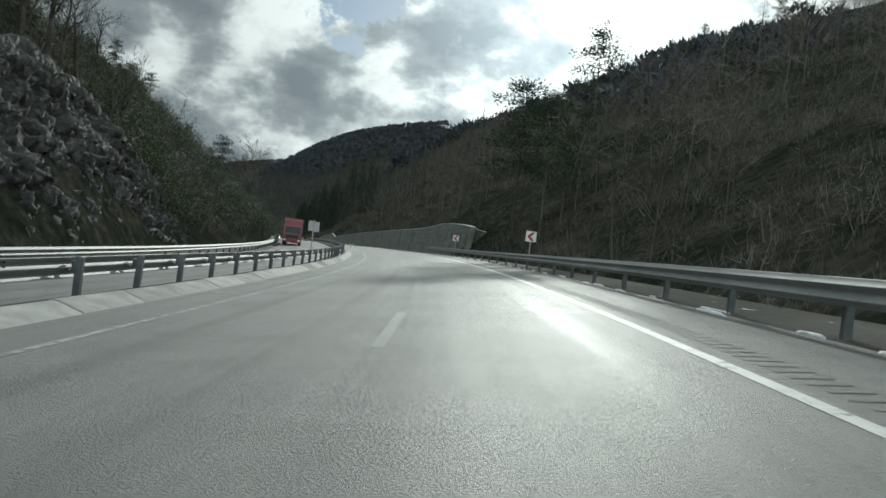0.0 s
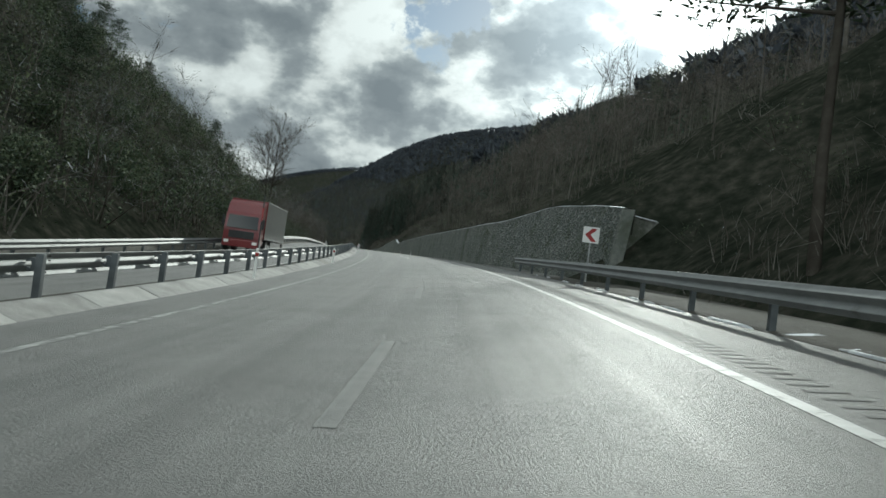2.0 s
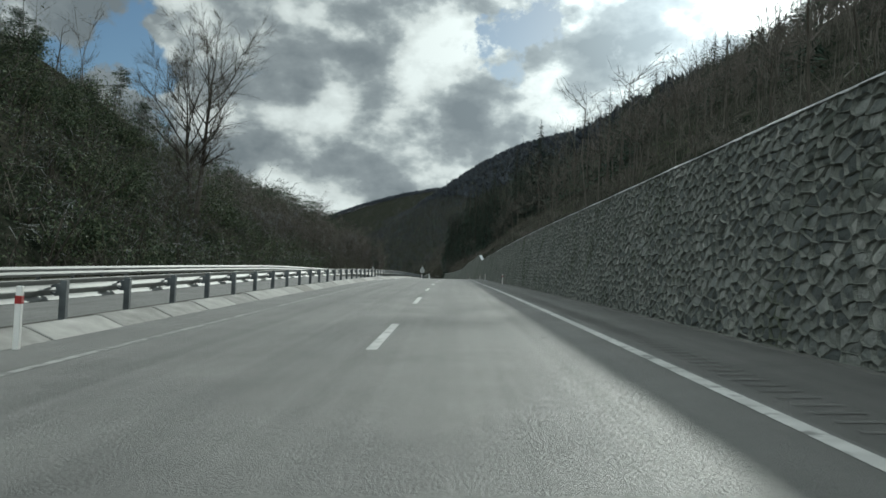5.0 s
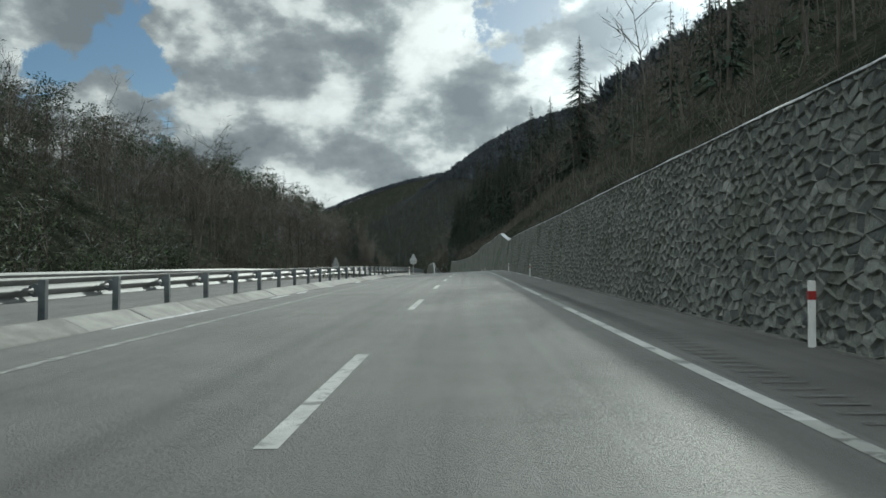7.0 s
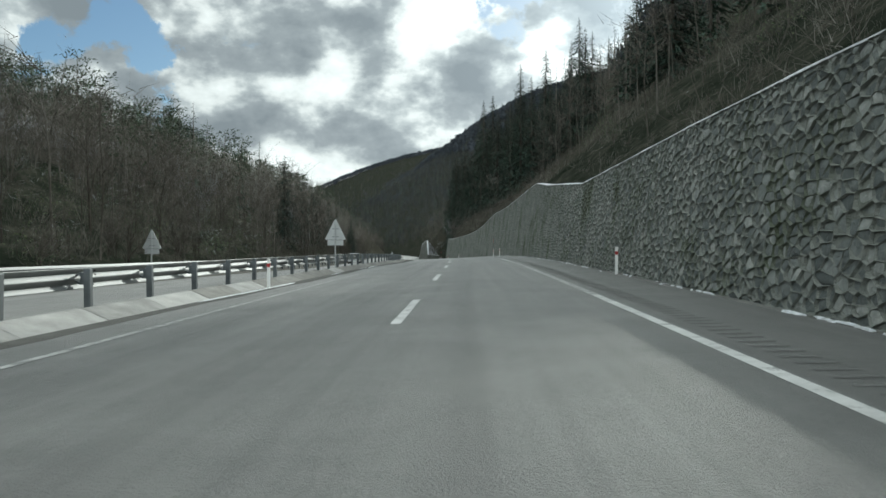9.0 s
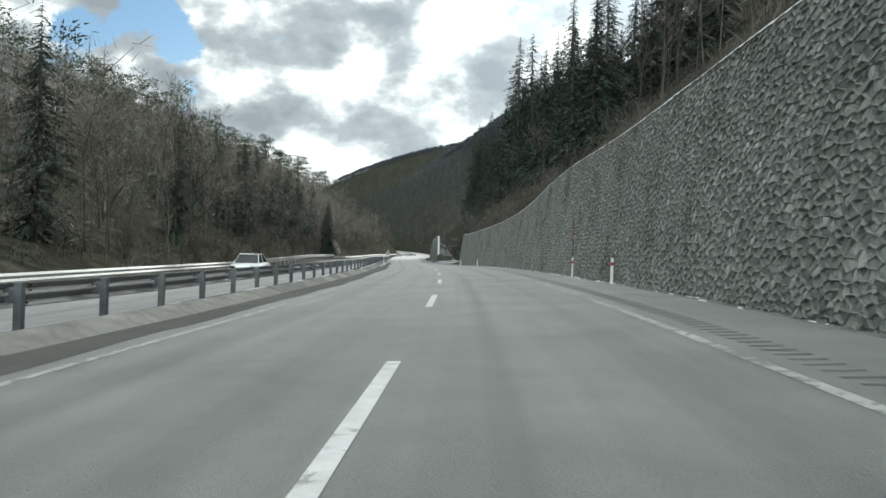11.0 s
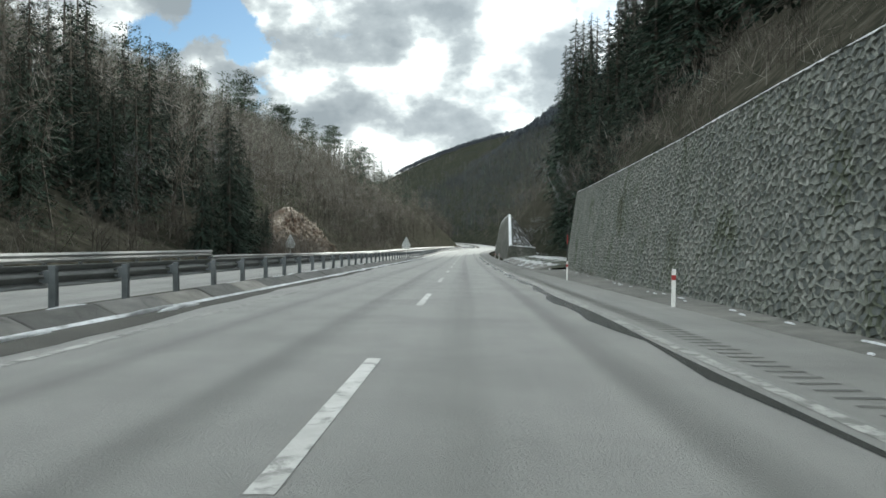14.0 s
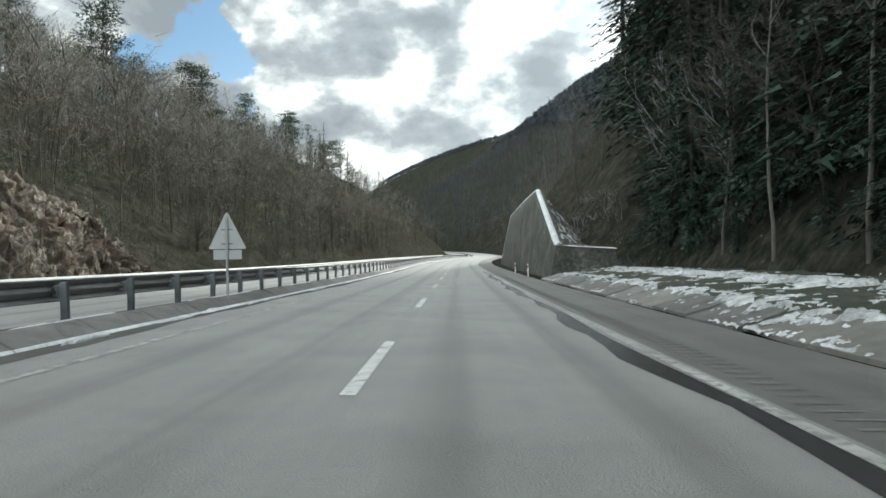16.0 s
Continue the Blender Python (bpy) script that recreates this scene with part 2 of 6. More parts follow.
STONE = material("wall_stone", [(0.22, (0.080, 0.091, 0.088)), (0.40, (0.150, 0.164, 0.155)), (0.55, (0.245, 0.257, 0.24)), (0.70, (0.37, 0.37, 0.34)), (0.84, (0.48, 0.43, 0.38))],
                 3.4, 8, (0.65, 0.9), 0.9, 14, island=0.55, objrand=0.5, second=((0.085, 0.098, 0.070), 0.33, 0.54, 0.74))
MORTAR = material("wall_mortar", [(0.3, (0.100, 0.110, 0.098)), (0.5, (0.165, 0.175, 0.157)), (0.7, (0.25, 0.256, 0.232))], 5.0, 8, (0.8, 0.95), 0.8, 30,
                  second=((0.075, 0.088, 0.058), 0.42, 0.50, 0.70))
FACING = material("stone_facing", [(0.36, (0.028, 0.031, 0.026)), (0.46, (0.055, 0.058, 0.048)), (0.54, (0.085, 0.087, 0.075)), (0.64, (0.16, 0.16, 0.145))], 5.0, 6, (0.8, 0.95), 1.0, 6,
                  second=((0.035, 0.042, 0.024), 0.4, 0.5, 0.7))
SNOW = material("snow", [(0.34, (0.36, 0.37, 0.385)), (0.5, (0.58, 0.60, 0.62)), (0.64, (0.74, 0.76, 0.78))], 4.0, 8, (0.5, 0.7), 0.6, 14,
                second=((0.24, 0.24, 0.235), 2.5, 0.56, 0.70))
STEEL = material("galvanised_steel", [(0.3, (0.16, 0.168, 0.168)), (0.55, (0.215, 0.223, 0.222)), (0.75, (0.275, 0.283, 0.28))], 3.0, 7,
                 (0.52, 0.66), 0.05, 30, metal=0.25, objrand=0.15, second=((0.15, 0.148, 0.14), 1.3, 0.58, 0.74))
POST_STEEL = material("weathered_post_steel", [(0.3, (0.0806, 0.093, 0.0992)), (0.7, (0.161, 0.174, 0.18))], 6.0, 6, (0.5, 0.7), 0.1, 30,
                      metal=0.5, objrand=0.2)
SOIL = material("verge_soil", [(0.3, (0.027, 0.0252, 0.0204)), (0.5, (0.051, 0.0468, 0.036)), (0.7, (0.078, 0.072, 0.06))], 2.0, 8,
                (0.85, 0.98), 0.8, 9, second=((0.75, 0.77, 0.8), 0.9, 0.66, 0.70))
SNOWY = material("snowy_verge", [(0.34, (0.012, 0.013, 0.009)), (0.5, (0.032, 0.032, 0.022)), (0.66, (0.065, 0.06, 0.045))], 3.0, 9,
                 (0.8, 0.95), 1.0, 6, second=((0.54, 0.56, 0.59), 1.3, 0.535, 0.585))
FOREST_FLOOR = material("hillside", [(0.34, (0.0090, 0.0120, 0.0085)), (0.46, (0.0195, 0.0225, 0.0165)), (0.54, (0.034, 0.0345, 0.027)), (0.64, (0.060, 0.058, 0.046))],
                        1.3, 10, (0.9, 1.0), 1.0, 3.5, spec=0.0, second=((0.45, 0.48, 0.51), 2.6, 0.69, 0.74))


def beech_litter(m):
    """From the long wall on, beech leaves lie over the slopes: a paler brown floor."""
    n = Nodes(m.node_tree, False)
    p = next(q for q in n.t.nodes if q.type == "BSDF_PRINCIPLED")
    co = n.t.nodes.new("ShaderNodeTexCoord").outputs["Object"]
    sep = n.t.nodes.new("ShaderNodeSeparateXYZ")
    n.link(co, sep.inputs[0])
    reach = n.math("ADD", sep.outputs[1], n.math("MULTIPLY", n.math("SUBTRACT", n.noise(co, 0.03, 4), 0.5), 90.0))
    stand = n.t.nodes.new("ShaderNodeVectorMath")   # leaves left out round the firs: the stand's shade put into the floor colour
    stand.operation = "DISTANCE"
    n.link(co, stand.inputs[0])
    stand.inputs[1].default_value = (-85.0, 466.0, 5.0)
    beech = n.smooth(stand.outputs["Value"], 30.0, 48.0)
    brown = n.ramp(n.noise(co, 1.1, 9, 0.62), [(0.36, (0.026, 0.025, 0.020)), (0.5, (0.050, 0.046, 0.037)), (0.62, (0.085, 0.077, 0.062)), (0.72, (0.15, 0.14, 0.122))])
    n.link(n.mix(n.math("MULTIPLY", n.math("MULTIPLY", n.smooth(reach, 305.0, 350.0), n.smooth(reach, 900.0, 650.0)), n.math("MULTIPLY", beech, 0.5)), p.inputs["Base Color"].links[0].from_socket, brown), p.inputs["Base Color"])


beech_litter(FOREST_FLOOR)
ROCK = material("rock", [(0.36, (0.018, 0.015, 0.011)), (0.46, (0.060, 0.045, 0.031)), (0.55, (0.115, 0.088, 0.062)), (0.64, (0.33, 0.30, 0.26))],
                3.2, 10, (0.7, 0.95), 1.0, 9.0, second=((0.070, 0.042, 0.026), 0.5, 0.50, 0.62))
GREY_ROCK = material("grey_rock", [(0.36, (0.010, 0.011, 0.010)), (0.47, (0.028, 0.029, 0.027)), (0.56, (0.055, 0.055, 0.052)), (0.64, (0.19, 0.19, 0.185))],
                     3.6, 10, (0.6, 0.9), 1.0, 11.0, second=((0.018, 0.024, 0.012), 0.5, 0.54, 0.68))
BARK = material("bark", [(0.3, (0.035, 0.0308, 0.0252)), (0.5, (0.07, 0.063, 0.0532)), (0.72, (0.14, 0.1316, 0.1162))], 1.5, 6, (0.85, 1.0), 0.6, 14,
                spec=0.0, island=0.15, objrand=0.2)
PALE_BARK = material("pale_bark", [(0.3, (0.07, 0.065, 0.055)), (0.5, (0.13, 0.125, 0.11)), (0.72, (0.24, 0.23, 0.21))], 1.5, 6, (0.85, 1.0), 0.6, 14, spec=0.2)
TWIG = material("bare_twigs", [(0.3, (0.072, 0.063, 0.053)), (0.5, (0.117, 0.106, 0.092)), (0.7, (0.185, 0.176, 0.160))], 0.2, 4, (0.9, 1.0), 0,
                spec=0.0, island=0.3)
BEECH = material("beech_twigs", [(0.3, (0.130, 0.117, 0.098)), (0.5, (0.190, 0.176, 0.152)), (0.7, (0.28, 0.27, 0.245))], 0.2, 4, (0.9, 1.0), 0,
                 spec=0.0, island=0.35)
# twigs of the far woods: the blue-grey of distance haze is painted in
HAZE_TWIG = material("haze_tinted_twigs", [(0.3, (0.034, 0.040, 0.047)), (0.5, (0.055, 0.062, 0.072)), (0.7, (0.090, 0.099, 0.112))], 0.05, 4, (0.9, 1.0), 0,
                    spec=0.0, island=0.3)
FROST = material("frosted_twigs", [(0.3, (0.15, 0.153, 0.156)), (0.6, (0.286, 0.292, 0.299))], 0.8, 5, (0.8, 0.95), 0, spec=0.2)
NEEDLE = material("conifer_needles", [(0.3, (0.0140, 0.0255, 0.0200)), (0.5, (0.0270, 0.0460, 0.0340)), (0.68, (0.058, 0.084, 0.062))], 0.6, 5, (0.8, 0.95), 0,
                  spec=0.15, island=0.3, objrand=0.15)
PINE = material("pine_needles", [(0.3, (0.016, 0.028, 0.017)), (0.5, (0.033, 0.050, 0.027)), (0.7, (0.060, 0.078, 0.044))], 0.6, 5, (0.75, 0.95), 0,
                spec=0.25, island=0.3, objrand=0.15)
BUSH = material("bush_leaves", [(0.3, (0.024, 0.038, 0.021)), (0.5, (0.052, 0.074, 0.037)), (0.7, (0.105, 0.120, 0.064))], 0.35, 5, (0.6, 0.9), 0,
                spec=0.3, island=0.4)
SIGN_BACK = material("sign_back", [(0.3, (0.33, 0.34, 0.34)), (0.7, (0.46, 0.47, 0.47))], 3.0, 5, (0.4, 0.6), 0.05, 20, metal=0.4)
WHITE = material("white_plastic", [(0.3, (0.66, 0.66, 0.64)), (0.7, (0.8, 0.8, 0.78))], 5.0, 5, (0.4, 0.6), 0.05)
RED = material("red_reflector", [(0.3, (0.24, 0.018, 0.018)), (0.7, (0.34, 0.03, 0.028))], 5.0, 4, (0.3, 0.5), 0.0)
TRUCK_RED = material("truck_paint", [(0.3, (0.115, 0.010, 0.012)), (0.7, (0.17, 0.014, 0.016))], 2.0, 5, (0.25, 0.4), 0.02, coat=0.4,
                     second=((0.10, 0.06, 0.05), 1.2, 0.62, 0.8))
TARP = material("trailer_tarpaulin", [(0.3, (0.052, 0.055, 0.052)), (0.7, (0.10, 0.104, 0.098))], 1.2, 7, (0.30, 0.45), 0.25, 2.0)
CAR_WHITE = material("car_paint", [(0.3, (0.62, 0.63, 0.63)), (0.7, (0.76, 0.77, 0.77))], 1.0, 4, (0.2, 0.3), 0.0, coat=0.5)
GLASS = material("dark_glass", [(0.3, (0.012, 0.014, 0.016)), (0.7, (0.02, 0.022, 0.024))], 1.0, 2, (0.05, 0.1), 0.0)
RUBBER = material("tyre_rubber", [(0.3, (0.015, 0.015, 0.015)), (0.7, (0.03, 0.03, 0.028))], 6.0, 4, (0.8, 0.9), 0.2)
DARK = material("dark_metal", [(0.3, (0.025, 0.026, 0.028)), (0.7, (0.05, 0.05, 0.05))], 4.0, 4, (0.5, 0.7), 0.1, metal=0.3)

# ---------------------------------------------------------------- the road's line
KN = np.arange(-40, 701, 40.0)
KAP = [-0.26, 0.83, 2.17, 2.09, 1.29, 0.11, -0.45, -0.01, 0.3, 1.23, 1.48, -0.02, 0.04, -0.2, 0.18, -1.15, -1.07, 0.0, 0.52]
BANK = [6.49, 6.31, 6.07, 5.45, 3.77, 1.75, 0.57, 0.99, 2.53, 3.69, 2.82, 0.2, -1.11, -1.18, -1.13, -1.1, -1.08, -1.07, -1.05]
GRADE = [3.87, 3.44, 2.9, 2.9, 2.31, 1.83, 1.07, 0.54, -0.03, -1.47, -1.95, -2.52, -2.35, -2.08, -1.54, -1.18, -1.19, -1.27, -1.35]
SS = np.arange(-300, 2500, 2.0)
I0 = 150
_kap = np.where(SS < 700, np.interp(SS, KN, KAP), np.interp(SS, [700, 760, 900, 1000], [0.52, 1.6, 1.1, 0.0]))
_kap[SS < -40] = 0.0
PSI = np.cumsum(_kap) / 1000 * 2
PSI -= PSI[I0]
_gr = np.where(SS < 700, np.interp(SS, KN, GRADE), np.interp(SS, [700, 800], [-1.4, 0.0]))
CX, CY, CZ = (np.cumsum(v) * 2 for v in (-np.sin(PSI), np.cos(PSI), _gr / 100))
CX, CY, CZ = CX - CX[I0], CY - CY[I0], CZ - CZ[I0]
BK = np.interp(SS, KN, BANK)


def on_road(s, d, h=0.0):
    """World places of road coordinates: s metres along, d to the right of the lane line, h above the banked surface."""
    s, d, h = np.broadcast_arrays(np.asarray(s, float), np.asarray(d, float), np.asarray(h, float))
    psi = np.interp(s, SS, PSI)
    tilt = np.tan(np.radians(np.interp(s, SS, BK)))
    lean = np.where(d < -14, -14 * np.clip(1 - (-14 - d) / 25, 0, 1), np.where(d > 6.5, 6.5 * np.clip(1 - (d - 6.5) / 25, 0, 1), d))
    return np.stack([np.interp(s, SS, CX) + np.cos(psi) * d, np.interp(s, SS, CY) + np.sin(psi) * d,
                     np.interp(s, SS, CZ) + lean * tilt + h], -1)


def road_pose(s, d, h=0.0, turn=0.0, banked=False):
    """A pose standing on the road: local x to the right, y along, z up."""
    p = on_road(s, d, h)
    m = Matrix.Translation(p.tolist()) @ Matrix.Rotation(float(np.interp(s, SS, PSI)) + radians(turn), 4, "Z")
    if banked:
        m = m @ Matrix.Rotation(math.atan(float(np.interp(s, SS, _gr)) / 100), 4, "X") @ Matrix.Rotation(-radians(float(np.interp(s, SS, BK))), 4, "Y")
    return m


# ---------------------------------------------------------------- mesh helpers


def mesh_from(name, verts, faces, mat, smooth=False):
    me = bpy.data.meshes.new(name)
    verts = np.asarray(verts, np.float32).reshape(-1, 3)
    if isinstance(faces, np.ndarray):
        k = faces.shape[1]
        me.vertices.add(len(verts))
        me.vertices.foreach_set("co", verts.ravel())
        me.loops.add(faces.size)
        me.loops.foreach_set("vertex_index", faces.astype(np.int32).ravel())
        me.polygons.add(len(faces))
        me.polygons.foreach_set("loop_start", np.arange(0, faces.size, k, dtype=np.int32))
        me.update(calc_edges=True)
        me.validate()
    else:
        me.from_pydata(verts.tolist(), [], faces)
        me.update()
    for one in (mat if isinstance(mat, (list, tuple)) else [mat]):
        me.materials.append(one)
    if smooth:
        me.polygons.foreach_set("use_smooth", np.ones(len(me.polygons), bool))
    return me


def thing(name, label, category, group="", kind="", at=None):
    ob = new(name)
    if at is not None:
        ob.matrix_world = at
    return tagged(ob, label, category, group, kind)


def piece(name, me, parent, at=None, label="", kind=""):
    """One mesh object under a thing or part, placed in the parent's space."""
    ob = new(name, me)
    ob.parent = parent
    if at is not None:
        ob.matrix_basis = at
    return tagged(ob, label, "", "", kind)


def bm_mesh(name, bm, mat, smooth=False):
    me = bpy.data.meshes.new(name)
    bm.to_mesh(me)
    bm.free()
    for one in (mat if isinstance(mat, (list, tuple)) else [mat]):
        me.materials.append(one)
    if smooth:
        me.polygons.foreach_set("use_smooth", np.ones(len(me.polygons), bool))
    return me


def box_bm(bm, x0, x1, y0, y1, z0, z1, bevel=0.0):
    r = bmesh.ops.create_cube(bm, size=1.0)
    vs = r["verts"]
    for v in vs:
        v.co = Vector((x0 + (v.co.x + 0.5) * (x1 - x0), y0 + (v.co.y + 0.5) * (y1 - y0), z0 + (v.co.z + 0.5) * (z1 - z0)))
    if bevel:
        es = list({e for v in vs for e in v.link_edges})
        bmesh.ops.bevel(bm, geom=es, offset=bevel, segments=2, affect="EDGES", profile=0.6)


def box_mesh(name, x0, x1, y0, y1, z0, z1, mat, bevel=0.0):
    bm = bmesh.new()
    box_bm(bm, x0, x1, y0, y1, z0, z1, bevel)
    return bm_mesh(name, bm, mat)


def grid_faces(rows, cols):
    i = np.arange((rows - 1) * (cols - 1))
    a = i // (cols - 1) * cols + i % (cols - 1)
    return np.stack([a, a + 1, a + cols + 1, a + cols], 1)


def sweep(name, profile, s, mat, smooth=False, closed=False):
    """A strip or bar with the given (d, h) profile laid along the road."""
    prof = list(profile) + ([profile[0]] if closed else [])
    d, h = np.array([p[0] for p in prof]), np.array([p[1] for p in prof])
    v = on_road(np.asarray(s)[:, None], d[None], h[None])
    return mesh_from(name, v, grid_faces(len(s), len(prof)), mat, smooth)


RS = np.concatenate([np.arange(-120, 900, 2.0), np.arange(900, 2300, 8.0)])
rng = np.random.default_rng(7)


def with_sd(me, s, d):
    """Gives a road surface its own coordinates: d across, s along."""
    uv = me.uv_layers.new(name="road")
    idx = np.empty(len(me.loops), np.int32)
    me.loops.foreach_get("vertex_index", idx)
    s, d = np.broadcast_arrays(np.asarray(s, float), np.asarray(d, float))
    uv.data.foreach_set("uv", np.stack([d.ravel()[idx], s.ravel()[idx]], 1).astype(np.float32).ravel())
    return me

# ---------------------------------------------------------------- ground and hills
KS = np.array([-100, 0, 80, 160, 240, 320, 400, 480, 560, 640, 720, 800, 900, 1000, 1150, 1350, 1600.0])
KL = np.array([-100, 46, 62, 90, 120, 160, 200, 226, 250, 320, 400, 480, 560, 640, 720, 800, 900, 1000, 1150, 1350, 1600.0])
LEFT_SLOPE = [1.45, 1.45, 0.88, 0.72, 0.86, 1.04, 1.06, 1.0, 0.38, 0.30, 0.46, 0.70, 0.84, 0.92, 1.3, 0.92, 0.82, 0.74, 0.72, 0.71, 0.70]
LEFT_CREST = [28, 28, 45, 60, 60, 60, 60, 60, 58, 58, 62, 50, 54, 51, 42, 46, 50, 58, 59, 59, 60.0]
RIGHT_SLOPE = [0.71, 0.63, 0.90, 0.55, 0.68, 0.83, 0.99, 1.50, 1.60, 0.92, 0.80, 0.76, 0.76, 0.78, 0.82, 0.78, 0.83]
RIGHT_CREST = [97, 89, 85, 134, 194, 300, 144, 105, 84, 84, 84, 90, 102, 132, 200, 370, 275.0]


def smooth01(x):
    x = np.clip(x, 0, 1)
    return x * x * (3 - 2 * x)


def lump(a, b):
    """Cheap rolling relief from a few sines."""
    return (np.sin(a * 0.061 + 1.3) * np.sin(b * 0.083 + 0.4) + 0.6 * np.sin(a * 0.137 + b * 0.093)
            + 0.45 * np.sin(a * 0.31 - b * 0.27 + 2.0) + 0.3 * np.sin(a * 0.71 + 1.1) * np.sin(b * 0.63))


def wall_top(s):
    """The stone wall's height along the road."""
    return np.interp(s, [89, 92, 100, 106, 112, 230, 264, 281, 296, 303, 308, 331, 342, 346, 349, 352, 356, 362, 371, 381, 388, 404, 415, 426, 434, 442, 449],
                     [3.7, 3.95, 4.2, 3.8, 3.45, 3.4, 3.6, 3.5, 4.6, 5.3, 5.35, 5.15, 5.3, 5.13, 5.0, 4.7, 4.4, 4.12, 3.98, 4.0, 4.08, 4.5, 4.7, 5.03, 5.3, 5.55, 5.8])


def wall_foot(s):
    """The wall's foot swings away from the shoulder towards both its ends."""
    return 5.62 + np.interp(s, [89, 92, 100, 110, 119], [2.88, 2.6, 1.65, 0.6, 0.0]) + 3.0 * np.clip((np.asarray(s, float) - 380) / 70, 0, 1) ** 1.2


def ground_height(s, d):
    """Height of the land over the road's line, for |d| beyond the carriageways."""
    g = lambda v: np.interp(s, KS, v)
    xl = np.maximum(-d - np.interp(s, [150, 195, 232, 255], [15.2, 19.5, 19.5, 15.2]), 0)
    h, k = np.interp(s, KL, LEFT_CREST), np.interp(s, KL, LEFT_SLOPE)
    left = h * (1 - np.exp(-k * xl / h))
    # behind the walls the slope starts at the wall's top; elsewhere from a level verge
    walled = smooth01((s - 90) / 3) * smooth01((451 - s) / 6)
    back = wall_foot(s) - 5.62
    step = walled * (wall_top(s) - 0.15)
    foot = np.where(s < 90, 9.0, 7.0) * (1 - walled) + (6.9 + back) * walled
    foot = foot + 6.5 * smooth01((s - 448) / 6) * smooth01((516 - s) / 16) + 1.6 * smooth01((s - 500) / 16) * smooth01((575 - s) / 20)
    xr = np.maximum(d - foot, 0)
    h, k = g(RIGHT_CREST), g(RIGHT_SLOPE)
    right = h * (1 - np.exp(-k * xr / h)) + step * smooth01((d - 6.4 - 1.08 * back * walled) / 0.45)
    rough = lump(s * 1.7, d * 1.9) * np.where(d < 0, 1.0, 0.45) * np.clip(np.minimum(np.where(d < 0, xl, xr) / 12, 1.2), 0, 1.2)
    far = 45 * smooth01((s - 1750) / 400) + 52 * smooth01((d - 140) / 240) * smooth01((s - 1150) / 240) * smooth01((1650 - s) / 200)
    shoulder = 10.0 * np.exp(-((s - 240) / 55) ** 2 - ((d - 130) / 55) ** 2)
    return np.where(d < 0, left, right) + rough + far + shoulder


T_S = np.concatenate([np.arange(-290, -120, 20.0), np.arange(-120, 660, 3.0), np.arange(660, 1000, 8.0), np.arange(1000, 2480, 30.0)])
T_D = np.concatenate([-15.2 - np.geomspace(1, 400, 44)[::-1] + 1, [-14.6, -13, -6, 4, 5.3, 6.2, 6.36, 6.5, 6.62, 6.74, 6.9, 7.2, 7.45, 7.7, 7.95, 8.2, 8.45, 8.7, 8.95],
                      8.4 + np.geomspace(0.8, 520, 52)])
tS, tD = np.meshgrid(T_S, T_D, indexing="ij")
tH = np.where((tD > -14.7) & (tD < 6.3), -0.35, ground_height(tS, tD) - 0.06)
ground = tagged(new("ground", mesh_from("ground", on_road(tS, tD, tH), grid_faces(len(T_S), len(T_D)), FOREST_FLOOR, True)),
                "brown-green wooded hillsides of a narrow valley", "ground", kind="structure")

# ---------------------------------------------------------------- carriageways
road = tagged(new("road", with_sd(mesh_from("road", on_road(RS[:, None], np.linspace(-4.85, 3.62, 8)[None], np.zeros((1, 8))), grid_faces(len(RS), 8), ASPHALT, True), RS[:, None], np.linspace(-4.85, 3.62, 8)[None])),
              "grey salt-stained asphalt carriageway with two lanes", "road", kind="structure")
tagged(new("road", with_sd(mesh_from("road", on_road(RS[:, None], np.array([3.62, 4.3, 5.0, 5.75])[None], np.array([0, -0.004, -0.01, -0.02])[None]),
                                     grid_faces(len(RS), 4), SHOULDER, True), RS[:, None], np.array([3.62, 4.3, 5.0, 5.75])[None])), "darker paved hard shoulder along the carriageway", "road", kind="structure")
tagged(new("road", with_sd(mesh_from("road", on_road(RS[:, None], np.linspace(-13.6, -6.5, 6)[None], np.full((1, 6), -0.05)), grid_faces(len(RS), 6), FAR_ASPHALT, True), RS[:, None], np.linspace(-13.6, -6.5, 6)[None])),
       "pale asphalt carriageway of the oncoming traffic", "road", kind="structure")
tagged(new("median", sweep("median", [(-6.5, -0.05), (-6.42, 0.05), (-6.2, 0.10), (-5.75, 0.14), (-5.38, 0.17), (-5.30, 0.10), (-5.3, -0.2)], RS, SOIL, True)),
       "strip of soil and gravel with snow remains between carriageways", "median", kind="structure")
tagged(new("verge", sweep("verge", [(-15.6, 0.25), (-14.9, 0.10), (-14.2, 0.05), (-13.6, -0.05), (-13.55, -0.3)], RS, SOIL, True)),
       "gravelly verge at the foot of the wooded slope", "verge", kind="structure")
tagged(new("verge", sweep("verge", [(5.7, -0.3), (5.72, -0.02), (6.1, 0.0), (6.6, 0.03), (7.4, 0.05), (9.2, 0.12)], RS[RS < 91], SOIL, True)),
       "snow-flecked soil verge behind the guard rail", "verge", kind="structure")
RV = RS[(RS > 88) & (RS < 452)]
tagged(new("verge", mesh_from("verge", on_road(RV[:, None], 5.5 + (wall_foot(RV)[:, None] - 5.2) * np.array([[0, 0.02, 0.4, 0.75, 1.0]]), np.array([[-0.3, -0.012, 0.012, 0.03, 0.05]])), grid_faces(len(RV), 5), GRIT, True)),
       "narrow dirty verge at the foot of the wall", "verge", kind="structure")

